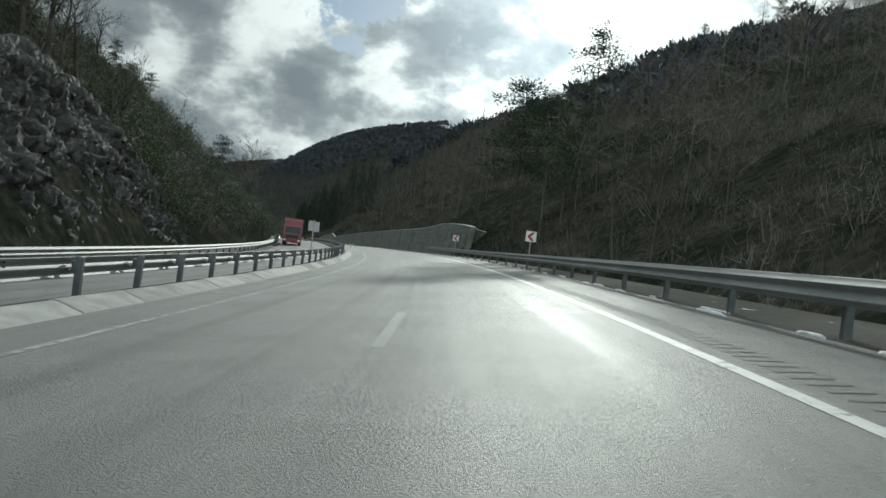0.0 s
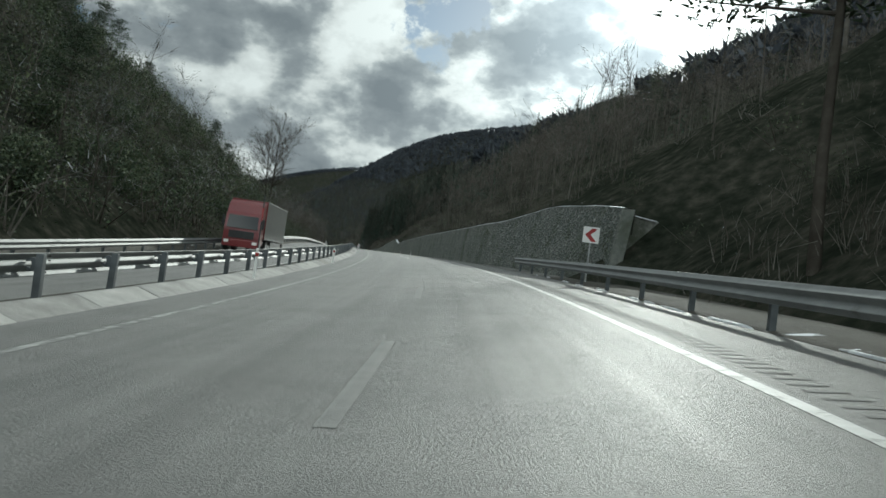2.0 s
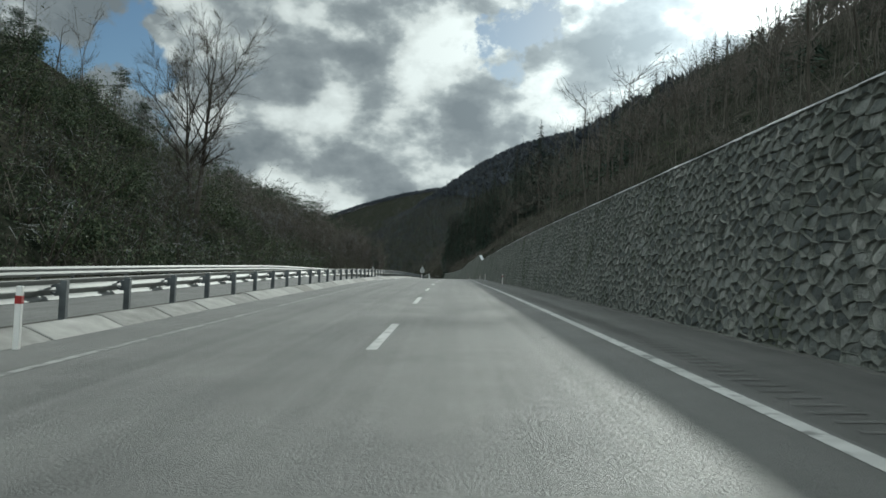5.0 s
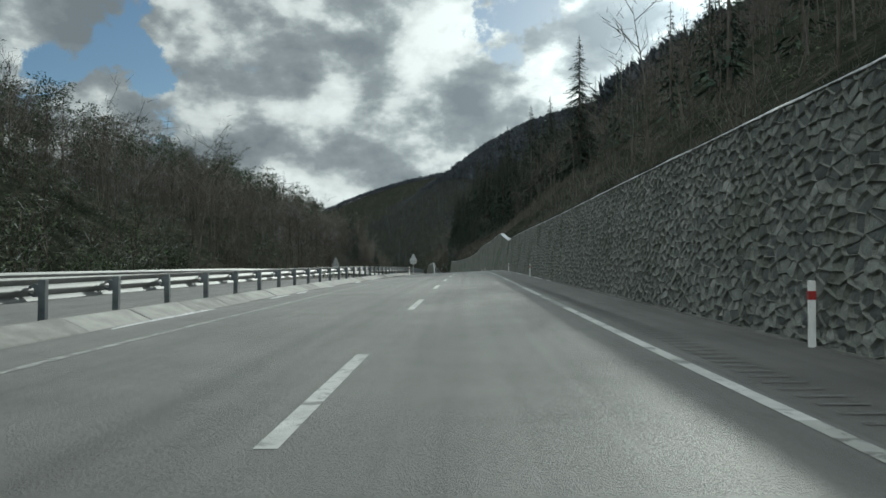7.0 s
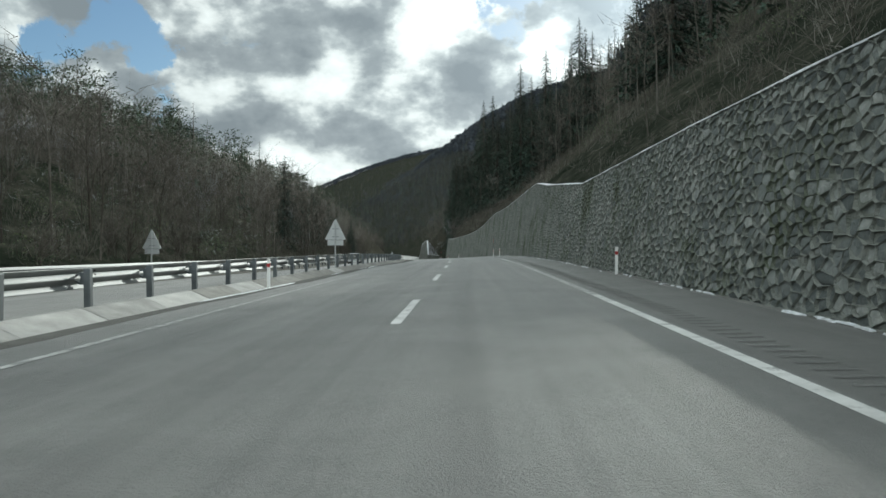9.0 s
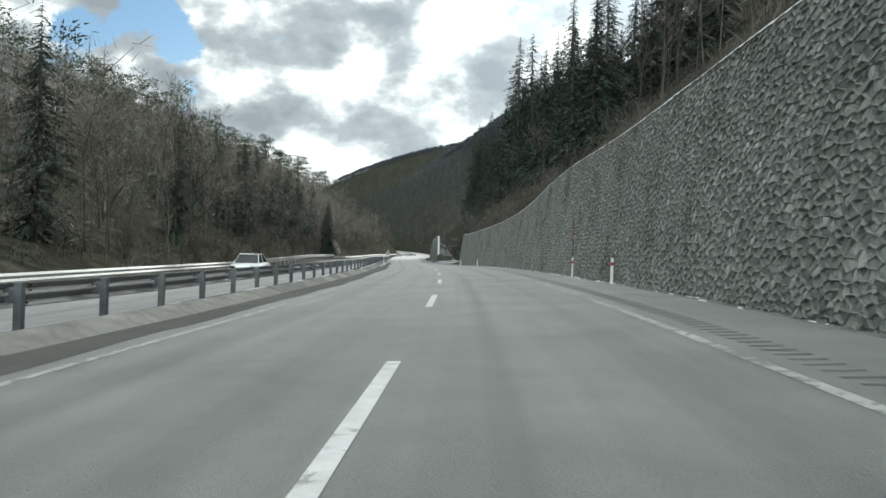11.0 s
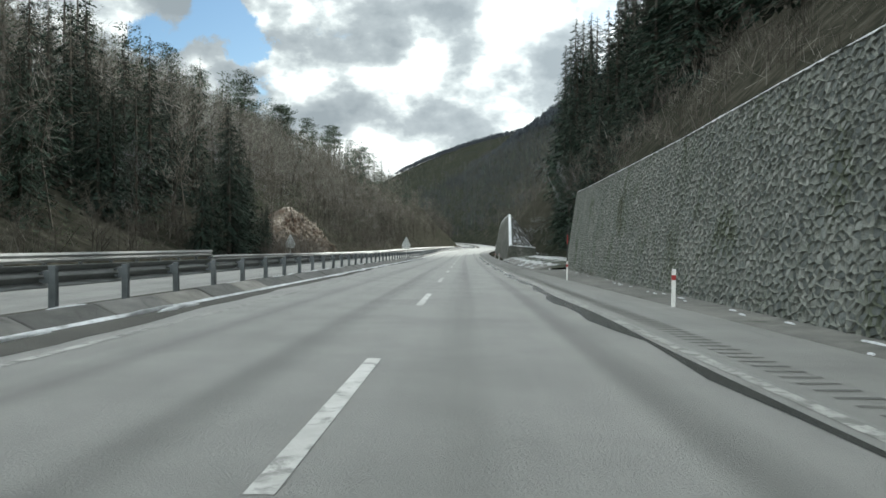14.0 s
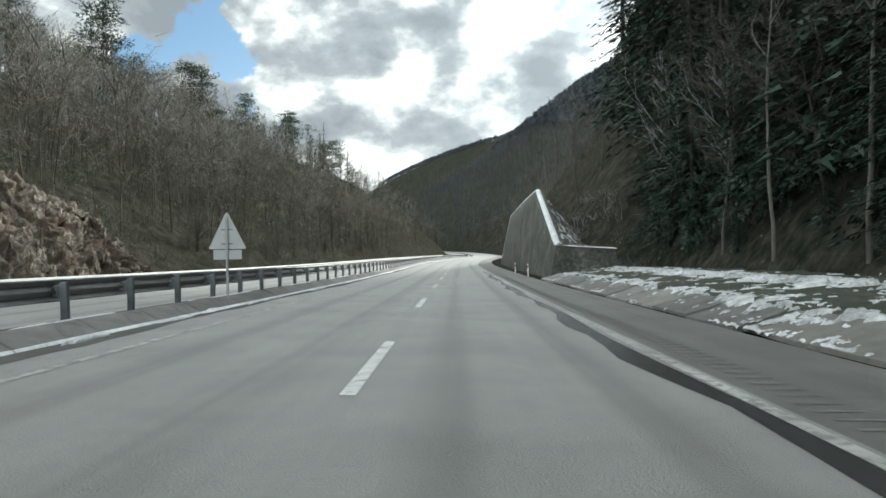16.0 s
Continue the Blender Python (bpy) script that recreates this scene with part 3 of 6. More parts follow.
# painted lines, a few millimetres over the asphalt
wear = np.random.default_rng(3)
EDGES = [(3.48, 0.16, -60, 166, PAINT), (3.48, 0.14, 310, 1200, FADED), (-3.52, 0.13, -60, 1200, FADED)]
EDGES += [(3.48, 0.15, a, a + 6, FADED if wear.uniform() < (a - 166) / 130 else PAINT) for a in range(166, 310, 6)]
for d0, w, a, b, paint in EDGES:
    tagged(new("edge_line", sweep("edge_line", [(d0 - w / 2, 0.005), (d0 + w / 2, 0.005)], RS[(RS >= a) & (RS <= b)], paint)),
           "faint worn white edge line near the median" if d0 < 0 else "worn white edge line beside the hard shoulder", "line", kind="structure")
tagged(new("edge_line", sweep("edge_line", [(-6.98, -0.044), (-6.85, -0.044)], RS[(RS > -60) & (RS < 1200)], PAINT)),
       "white edge line of the oncoming carriageway", "line", kind="structure")
# dashes before s = 112 have their backlit darkness put into the paint colour
for i in range(-3, 70):
    s0 = 8.4 + 12.46 * i
    tagged(new("lane_dash", sweep("lane_dash", [(-0.075, 0.005), (0.075, 0.005)], np.linspace(s0, s0 + 4.5, 4), BACKLIT_PAINT if s0 < 112 else PAINT)),
           "worn white lane dash on the asphalt", "line", "lane dashes", "structure")
# a ragged band of dirt in the gutter before the median kerb
ps = np.arange(212, 640, 0.8)
gr = np.random.default_rng(15)
rag = 0.10 * np.sin(ps * 0.21) + 0.05 * np.sin(ps * 0.83 + 1.0) + gr.normal(0, 0.025, len(ps))
reach = (0.50 + 0.42 * smooth01((ps - 290) / 30) * smooth01((430 - ps) / 40) + rag) * smooth01((ps - 212) / 60)
tagged(new("gutter_dirt", mesh_from("gutter_dirt", on_road(ps[:, None], np.stack([-4.83 + 0 * ps, -4.80 + reach * 0.5, -4.80 + reach], 1), np.array([[0.010, 0.006, 0.003]])), grid_faces(len(ps), 3), GUTTER, True)),
       "dark band of grit and dirt along the median kerb", "dirt", kind="structure")
v, f = [], []
for i, s0 in enumerate(np.arange(0, 560, 0.34)):
    for a, b in ((0, 0), (0.09, 0), (0.09, 1), (0, 1)):
        v.append((s0 + a, 3.80 + 0.38 * b, 0.004))
    f.append((4 * i, 4 * i + 1, 4 * i + 2, 4 * i + 3))
v = np.array(v)
tagged(new("rumble_strip", mesh_from("rumble_strip", on_road(v[:, 0], v[:, 1], v[:, 2]), np.array(f), GROOVE)),
       "row of milled rumble grooves in the hard shoulder", "rumble strip", kind="stuff")
# a wet dark strip of melt water along the edge line
ps = np.arange(392, 520, 1.5)
edge = 3.08 + 0.10 * np.sin(ps * 0.35) + 0.09 * np.sin(ps * 1.13 + 1)
edge2 = 3.36 + 0.05 * np.sin(ps * 0.5)
taper = smooth01((ps - 392) / 8) * smooth01((520 - ps) / 12)
mid = (edge + edge2) / 2
v = on_road(ps[:, None], np.stack([mid + (edge - mid) * taper, mid, mid + (edge2 - mid) * taper], 1), np.full((1, 3), 0.004))
tagged(new("puddle", mesh_from("puddle", v, grid_faces(len(ps), 3), WET, True)), "dark wet strip of melt water along the edge line", "puddle", kind="structure")

# ---------------------------------------------------------------- median kerb, slab by slab
bm = bmesh.new()
prof = [(-4.80, -0.02), (-4.82, 0.012), (-4.95, 0.07), (-5.12, 0.155), (-5.24, 0.205), (-5.33, 0.215), (-5.40, 0.19), (-5.40, -0.1)]
rows = []
for y in (0.0, 0.02, 1.2, 2.38, 2.40):
    inset = 0.012 if y in (0.0, 2.40) else 0.0
    rows.append([bm.verts.new((x + 4.8 - inset * 0.5, y, z - inset)) for x, z in prof])
for a, b in zip(rows, rows[1:]):
    for i in range(len(prof) - 1):
        bm.faces.new((a[i], a[i + 1], b[i + 1], b[i]))
bm.faces.new(rows[0][::-1])
bm.faces.new(rows[-1])
bmesh.ops.recalc_face_normals(bm, faces=bm.faces[:])
slab = bm_mesh("kerb_slab", bm, CONCRETE)
grimy_slab = slab.copy()
grimy_slab.materials[0] = GRIMY
damp_slab = slab.copy()
damp_slab.materials[0] = DAMP
kerb = thing("median_kerb", "sloped concrete kerb slabs with open joints along the median", "kerb", kind="structure")
for i in range(296):
    piece("kerb_slab", damp_slab if rng.uniform() < (i - 160) / 20 else grimy_slab if rng.uniform() < min(max((i - 95) / 40, 0.05), 0.95) else slab, kerb, road_pose(-20 + 2.45 * i, -4.8 + rng.normal(0, 0.008), rng.normal(0, 0.006), 0, True))

# ---------------------------------------------------------------- guard rails


def w_beam(d, z, side, s0, s1):
    """A double-corrugated steel beam, 0.36 m tall, its waves towards side."""
    p = [(0.0, -0.185), (0.0, -0.168), (0.080, -0.102), (0.086, -0.092), (0.080, -0.082), (0.0, -0.014), (0.0, 0.014), (0.080, 0.082), (0.086, 0.092), (0.080, 0.102), (0.0, 0.168), (0.0, 0.185)]
    ring = [(d + side * x, z + y) for x, y in p] + [(d + side * (x - 0.012), z + y) for x, y in p[::-1]]
    return sweep("beam", ring, np.linspace(s0, s1, max(2, int((s1 - s0) / 2.5) + 1)), STEEL, False, True)


def bolt_mesh(side):
    bm = bmesh.new()
    bmesh.ops.create_cone(bm, cap_ends=True, segments=6, radius1=0.02, radius2=0.016, depth=0.05, matrix=Matrix.Rotation(math.pi / 2, 4, "Y"))
    return bm_mesh("bolt", bm, DARK)


def post_mesh(h):
    bm = bmesh.new()
    box_bm(bm, -0.06, 0.06, -0.055, 0.055, -0.4, h, 0.012)
    return bm_mesh("post", bm, POST_STEEL)


def spacer_mesh(side):
    """A bent spacer: web against the post, two arms running out to the beam, pinched in the middle."""
    bm = bmesh.new()
    side_on = [(0.05, 0.02), (0.13, 0.0), (0.215, 0.045), (0.215, 0.075), (0.14, 0.05), (0.12, 0.10), (0.14, 0.17), (0.215, 0.145), (0.215, 0.175), (0.13, 0.22), (0.05, 0.20)]
    a = [bm.verts.new((side * x, -0.045, z)) for x, z in side_on]
    b = [bm.verts.new((side * x, 0.045, z)) for x, z in side_on]
    bm.faces.new(a)
    bm.faces.new(b[::-1])
    for i in range(len(a)):
        j = (i + 1) % len(a)
        bm.faces.new((a[j], a[i], b[i], b[j]))
    bmesh.ops.recalc_face_normals(bm, faces=bm.faces[:])
    return bm_mesh("spacer", bm, POST_STEEL)


def guard_rail(label, d, zbase, ztop, side, s0, s1, pitch, beams, bolts):
    """Posts with a beam in front, on the side given (+1: towards growing d)."""
    rail = thing("guard_rail", label, "guard rail", "guard rails along the road")
    post, spacer, bolt = post_mesh(ztop - zbase), spacer_mesh(side), bolt_mesh(side)
    for s in np.arange(s0, s1, pitch):
        m = road_pose(s, d, zbase + rng.normal(0, 0.008)) @ Matrix.Rotation(rng.normal(0, 0.012), 4, "Y")
        piece("post", post, rail, m)
        piece("spacer", spacer, rail, road_pose(s, d, ztop - 0.28))
    for a in np.arange(s0, s1, pitch * beams):
        end = min(a + pitch * beams, s1)
        piece("beam", w_beam(d + side * 0.21, ztop - 0.17, side, a - 0.12, end + 0.04), rail)
        if end < min(s1, bolts):
            for y, x, z in ((-0.09, 0.04, 0.05), (0.11, 0.04, 0.05), (0.0, 0.03, -0.13), (-0.11, 0.04, -0.05), (0.09, 0.03, 0.13)):
                piece("bolt", bolt, rail, road_pose(end + 0.6 + y, d + side * (0.21 + x), ztop - 0.17 + z))
    return rail


guard_rail("grey galvanised guard rail on dark posts along the median", -5.62, 0.12, 0.84, -1, -44, 700, 2.6, 3, 400)
guard_rail("galvanised guard rail along the outer edge of the oncoming lanes", -14.25, 0.0, 0.84, 1, -60, 436, 2.6, 4, 0)
guard_rail("dull galvanised guard rail along the outer edge of the oncoming lanes", -14.25, -0.25, 0.52, 1, 436.2, 700, 2.6, 4, 0)
guard_rail("galvanised guard rail beside the hard shoulder", 5.92, -0.05, 0.80, -1, -58, 99, 4.0, 2, 0)

# ---------------------------------------------------------------- the stone wall
BATTER = 0.14


def on_wall(s, h, proud=0.0):
    return on_road(s, wall_foot(s) + BATTER * np.asarray(h) - np.asarray(proud), h)


wall = thing("wall_stone", "tall battered retaining wall of rough grey fieldstone with a snowy top", "wall", kind="structure")
ws = np.concatenate([np.arange(89, 449, 2.0), [449.0]])
front = np.linspace(-0.3, 1, 6)
H = wall_top(ws)
fr = on_wall(ws[:, None], np.where(front < 0, -0.3, front * H[:, None]))
back = on_road(ws[:, None], (wall_foot(ws) + BATTER * H + 0.55)[:, None] + np.array([[0.0, 0.0]]), np.stack([H, H - 1.2], 1))
piece("core", mesh_from("core", np.concatenate([fr, back], 1), grid_faces(len(ws), 8), MORTAR), wall, label="grey mortar bed of the wall")
bm = bmesh.new()
for send, sign in ((449.0, 1), (89.0, -1)):
    h = float(wall_top(send))
    vs = [bm.verts.new(p) for p in np.concatenate([on_wall(np.full(2, send), np.array([-0.3, h])), on_road(np.full(2, send), np.array([float(wall_foot(send)) + BATTER * h + 0.55, float(wall_foot(send)) + 0.6]), np.array([h, -0.3]))]).tolist()]
    bm.faces.new(vs if sign > 0 else vs[::-1])
piece("end_face", bm_mesh("end_face", bm, MORTAR), wall)
# the near end turns into the hillside
wx = np.array([8.5, 9.4, 11.3, 14.6])
wt = np.array([3.7, 3.5, 3.4, 3.3])
wsx = np.array([89.0, 89.5, 90.2, 91.6])
lean = BATTER * wt * (wx < 8.6)
v = np.concatenate([on_road(wsx, wx, wx * 0 - 0.3), on_road(wsx + 0.1, wx + lean, wt), on_road(wsx + 0.7, wx + lean, wt), on_road(wsx + 0.7, wx, wx * 0 - 0.3)]).reshape(4, 4, 3).transpose(1, 0, 2)
piece("return_wall", mesh_from("return_wall", v, grid_faces(4, 4), FACING), wall, label="stone return wall running into the hillside")
v = np.concatenate([on_road(wsx + 0.06, wx + lean, wt - 0.02), on_road(wsx + 0.3, wx + lean, wt + 0.05), on_road(wsx + 0.75, wx + lean, wt)]).reshape(3, 4, 3).transpose(1, 0, 2)
piece("snow_rim", mesh_from("snow_rim", v, grid_faces(4, 3), SNOW, True), wall)
# coping with a rim of snow
ct = on_road(ws[:, None], (wall_foot(ws) + BATTER * H)[:, None] + np.array([[-0.03, -0.035, 0.0, 0.25, 0.5, 0.56]]),
             H[:, None] + np.array([[-0.02, 0.012, 0.03, 0.05, 0.04, 0.0]]) + 0.015 * np.sin(ws * 1.9)[:, None] * np.array([[0, 0.3, 1, 1, 1, 0]]))
piece("snow_rim", mesh_from("snow_rim", ct, grid_faces(len(ws), 6), SNOW, True), wall, label="thin rim of snow along the wall's top")


def clip(poly, m, n):
    """The part of a polygon on the near side of a line through m with normal n."""
    out = []
    for i in range(len(poly)):
        a, b = poly[i - 1], poly[i]
        da, db = (a[0] - m[0]) * n[0] + (a[1] - m[1]) * n[1], (b[0] - m[0]) * n[0] + (b[1] - m[1]) * n[1]
        if (da <= 0) != (db <= 0):
            k = da / (da - db)
            out.append((a[0] + (b[0] - a[0]) * k, a[1] + (b[1] - a[1]) * k))
        if db <= 0:
            out.append(b)
    return out


def rubble(nx, ny, seed):
    """Random rubble in a band nx by ny stones that joins up with itself: one polygon a stone, in stone sizes."""
    r = np.random.default_rng(seed)
    P = np.stack(np.meshgrid(np.arange(nx) + 0.5, np.arange(-2, ny) + 0.5, indexing="ij"), -1) + r.uniform(-0.40, 0.40, (nx, ny + 2, 2))
    P[..., 0] += 0.5 * (np.arange(-2, ny) % 2)
    gone = r.uniform(0, 1, (nx, ny + 2)) < 0.11
    out = []
    for i in range(nx):
        for j in range(1, ny + 1):
            if gone[i, j]:
                continue
            x, y = P[i, j]
            poly = [(x - 1.6, y - 1.6), (x + 1.6, y - 1.6), (x + 1.6, y + 1.6), (x - 1.6, y + 1.6)]
            for di in (-2, -1, 0, 1, 2):
                for dj in (-2, -1, 0, 1, 2):
                    if (di or dj) and 0 <= j + dj < ny + 2 and not gone[(i + di) % nx, j + dj]:
                        q = P[(i + di) % nx, j + dj]
                        dx, dy = q[0] + (i + di) // nx * nx - x, q[1] - y
                        poly = clip(poly, (x + dx / 2, y + dy / 2), (dx, dy))
            if len(poly) > 2:
                out.append(poly)
    return out


BAND = rubble(64, 43, 4)


def wall_stones():
    """The band laid out again and again along the wall, cut off at its top and foot."""
    by = {}
    lots = [(89 + k * 64 * 0.28 - 0.3, 0.28, 0.17) for k in range(11)]
    lots += [(lots[-1][0] + 64 * 0.28 + k * 64 * 0.215, 0.215, 0.142) for k in range(14)]
    for start, wide, tall in lots:
        for poly in BAND:
            q = np.array(poly) * (wide, tall) + (start, -0.1)
            top = float(wall_top(q[0, 0])) - 0.02
            if q[:, 0].min() < 448.8 and q[:, 0].max() > 89.1 and q[:, 1].min() < top - 0.06 and q[:, 1].max() > 0.03:
                q[:, 0] = np.clip(q[:, 0], 89.05, 448.95)
                q[:, 1] = np.clip(q[:, 1], 0.0, top)
                by.setdefault(len(q), []).append(q)
    return {n: np.array(v) for n, v in by.items()}


def inner_rim(cells, joint):
    """The outline of each stone inside its cell, a joint's width from the cell's edge."""
    mid = cells.mean(1, keepdims=True)
    off = cells - mid
    far = np.linalg.norm(off, axis=2, keepdims=True)
    return mid, mid + off * np.clip(1 - joint / np.maximum(far, 0.01), 0.55, 0.97)


def stones_mesh(name, groups, seed):
    """Split stones set flush in the wall: uneven faces, each dished or swollen and tipped its own way."""
    r = np.random.default_rng(seed)
    V, F, off = [], [], 0
    for k, cells in groups.items():
        n = len(cells)
        mid, rim = inner_rim(cells, r.uniform(0.016, 0.028, (n, 1, 1)))
        rim = rim + r.normal(0, 0.004, (n, k, 2))
        tilt = (rim[..., 0] - mid[..., 0]) * r.normal(0, 0.07, (n, 1)) + (rim[..., 1] - mid[..., 1]) * r.normal(0, 0.12, (n, 1))
        base = r.uniform(-0.012, 0.016, (n, 1))
        core = mid[:, 0] + r.normal(0, 0.02, (n, 2))
        v = np.concatenate([on_wall(rim[..., 0], rim[..., 1], base + tilt + r.normal(0, 0.004, (n, k))),
                            on_wall(core[:, :1], core[:, 1:], base + r.uniform(0.006, 0.040, (n, 1)))], 1)
        i = np.arange(k)
        f = np.stack([i, (i + 1) % k, np.full(k, k)], 1)
        V.append(v.reshape(-1, 3))
        F.append((np.arange(n)[:, None, None] * (k + 1) + f[None]).reshape(-1, 3) + off)
        off += n * (k + 1)
    return mesh_from(name, np.concatenate(V), np.concatenate(F), STONE)


def joints_mesh(groups):
    """Raised mortar pointing: a ridge along every joint, sloping down to the stones on both sides."""
    V, F, off = [], [], 0
    for k, cells in groups.items():
        n = len(cells)
        _, rim = inner_rim(cells, 0.034)
        x, z = cells[..., 0], cells[..., 1]
        ridge = 0.046 + 0.015 * np.sin(x * 11.3 + z * 7.1) + 0.009 * np.sin(x * 31.7 - z * 23.3)
        v = np.concatenate([on_wall(x, z, ridge), on_wall(rim[..., 0], rim[..., 1], np.full((n, k), -0.012))], 1)
        i = np.arange(k)
        j = (i + 1) % k
        f = np.concatenate([np.stack([i, j, j + k], 1), np.stack([i, j + k, i + k], 1)])
        V.append(v.reshape(-1, 3))
        F.append((np.arange(n)[:, None, None] * 2 * k + f[None]).reshape(-1, 3) + off)
        off += n * 2 * k
    return mesh_from("pointing", np.concatenate(V), np.concatenate(F), MORTAR)


stones = wall_stones()
apart = {k: (c[:, 0, 0] > 434) & (c[:, 0, 0] < 437.2) for k, c in stones.items()}
piece("masonry", stones_mesh("masonry", {k: c[~apart[k]] for k, c in stones.items()}, 5), wall, label="rough grey-green fieldstones set in mortar", kind="stuff")
piece("pointing", joints_mesh(stones), wall, label="raised ridges of pale mortar between the stones", kind="stuff")
for k, c in stones.items():
    for one in c[apart[k]]:
        piece("stone", stones_mesh("stone", {k: one[None]}, int(one[0, 0] * 100)), wall)

# ---------------------------------------------------------------- the second wall, with its sloping end
S2 = np.array([497, 498.5, 500, 502, 504, 506, 508, 510, 512, 514, 516, 517.5, 519, 524, 530, 536, 542, 548, 552, 556, 560, 564.0])
h2 = np.interp(S2, [497, 498.5, 517.5, 530, 552, 564], [2.0, 2.2, 7.05, 6.95, 6.4, 0.4])
foot2 = np.interp(S2, [497, 564], [6.7, 7.0])
wall2 = thing("wall_concrete", "grey stone-faced retaining wall with a snowy sloping end", "wall", kind="structure")
fr = on_road(S2[:, None], foot2[:, None] + 0.16 * np.maximum(h2[:, None] * np.linspace(-0.1, 1, 7), 0), h2[:, None] * np.linspace(-0.1, 1, 7))
bk = on_road(S2[:, None], (foot2 + 0.16 * h2)[:, None] + np.array([[0.6, 0.6]]), np.stack([h2, h2 * 0 - 0.5], 1))
piece("face", mesh_from("face", np.concatenate([fr, bk], 1), grid_faces(len(S2), 9), FACING, True), wall2, label="weathered grey stone face")
wide = np.where(S2 < 518, 0.42, 0.2)[:, None]
sn = on_road(S2[:, None], (foot2 + 0.16 * h2)[:, None] + np.array([[-0.05, -0.02, 0.4, 0.9, 1.0]]) * wide, h2[:, None] + np.array([[-0.05, 0.06, 0.12, 0.08, -0.08]]))
piece("snow_rim", mesh_from("snow_rim", sn, grid_faces(len(S2), 5), SNOW, True), wall2, label="snow lying on the wall's sloping top")
wing = np.array([[497, 6.6, -0.3], [497, 10.9, -0.3], [497, 10.6, 1.7], [497, 7.0, 2.0], [497.6, 6.6, -0.3], [497.6, 10.9, -0.3], [497.6, 10.6, 1.7], [497.6, 7.0, 2.0]])
piece("wing", mesh_from("wing", on_road(wing[:, 0], wing[:, 1], wing[:, 2]), [(0, 1, 2, 3), (7, 6, 5, 4), (3, 2, 6, 7), (0, 3, 7, 4), (1, 5, 6, 2)], FACING), wall2,
      label="low concrete wing wall at its foot")
ws2 = np.linspace(7.0, 10.7, 12)
v = on_road(np.array([496.95, 497.3, 497.7])[None], ws2[:, None], (2.0 - (ws2 - 7.0) * 0.08)[:, None] + np.array([[0.0, 0.07, 0.02]]))
piece("snow_rim", mesh_from("snow_rim", v, grid_faces(12, 3), SNOW, True), wall2)

bs, bu = np.meshgrid(np.arange(498, 522, 0.7), np.linspace(0, 1, 16), indexing="ij")
bh = np.interp(bs, S2, h2)
br = np.random.default_rng(31).normal(0, 0.09, bs.shape)
tagged(new("bank", mesh_from("bank", on_road(bs, np.interp(bs, S2, foot2) + 0.16 * bh + 0.5 + bu * (0.6 * bh + 1.5), bh * (1 - bu) ** 1.2 + 0.9 * bu - 0.1 + br), grid_faces(*bs.shape), SNOWY)),
       "steep snow-dusted bank behind the wall's sloping end", "bank", kind="structure")

# ---------------------------------------------------------------- sloped concrete ditch slabs and snow on the right verge
bm = bmesh.new()
pr = [(0, -0.05), (0.02, 0.02), (0.5, 0.16), (1.05, 0.36), (1.12, 0.34), (1.12, -0.3)]
ra = [bm.verts.new((x, 0.0, z)) for x, z in pr]
rb = [bm.verts.new((x, 2.9, z)) for x, z in pr]
for i in range(len(pr) - 1):
    bm.faces.new((ra[i], ra[i + 1], rb[i + 1], rb[i]))
bm.faces.new(ra[::-1])
bm.faces.new(rb)
bmesh.ops.recalc_face_normals(bm, faces=bm.faces[:])
ditch_slab = bm_mesh("ditch_slab", bm, DIRTY)
dark_slab = ditch_slab.copy()
dark_slab.materials[0] = DAMP
ditch = thing("ditch_lining", "sloped concrete slabs with snow along the shoulder", "kerb", kind="structure")
for i in range(17):
    piece("ditch_slab", ditch_slab if rng.uniform() < 0.45 else dark_slab, ditch, road_pose(446.5 + 3 * i, 6.10 + 0.02 * math.sin(i), -0.045 + rng.normal(0, 0.02), rng.normal(0, 0.9), True))
vs = np.arange(446, 497, 0.5)
vd = np.array([7.2, 7.3, 7.7, 8.2, 8.8, 9.5, 10.2, 11, 12, 13.5, 14.5])
vh = np.interp(vd, [7.2, 7.3, 8.2, 10, 13.5, 14.5], [0.2, 0.33, 0.45, 0.5, 0.55, 0.2])[None] * smooth01((vs - 444.5) / 3)[:, None] + np.random.default_rng(8).normal(0, 0.035, (len(vs), len(vd)))
tagged(new("verge", mesh_from("verge", on_road(vs[:, None], vd[None], vh), grid_faces(len(vs), len(vd)), WET_GRASS, True)),
       "uneven grassy verge under patchy snow before the firs", "verge", kind="structure")


SCRAPS = []


def snow_patch(s, d, h, ls, ld, thick, seed):
    """A low lump of snow with a ragged rim."""
    r = np.random.default_rng(seed)
    a = np.linspace(0, 2 * np.pi, 22, endpoint=False)
    rag = 1 + 0.30 * np.sin(a * 3 + r.uniform(0, 6)) + 0.24 * np.sin(a * 7 + r.uniform(0, 6)) + r.normal(0, 0.13, 22)
    v, f = [], []
    for k, z in ((1.0, -0.02), (0.90, 0.35), (0.7, 0.8), (0.35, 1.0)):
        v.append(on_road(s + np.sin(a) * ls * rag * k, d + np.cos(a) * ld * rag * k, h + (thick * z if z > 0 else z) + r.normal(0, 0.08, 22) * thick * (z > 0)))
    v = np.concatenate(v + [on_road(np.array([s]), np.array([d]), np.array([h + thick]))])
    for ring in range(3):
        for i in range(22):
            j = (i + 1) % 22
            f.append((ring * 22 + i, ring * 22 + j, ring * 22 + 22 + j, ring * 22 + 22 + i))
    f += [(66 + i, 66 + (i + 1) % 22, 88) for i in range(22)]
    SCRAPS.append((v, f))


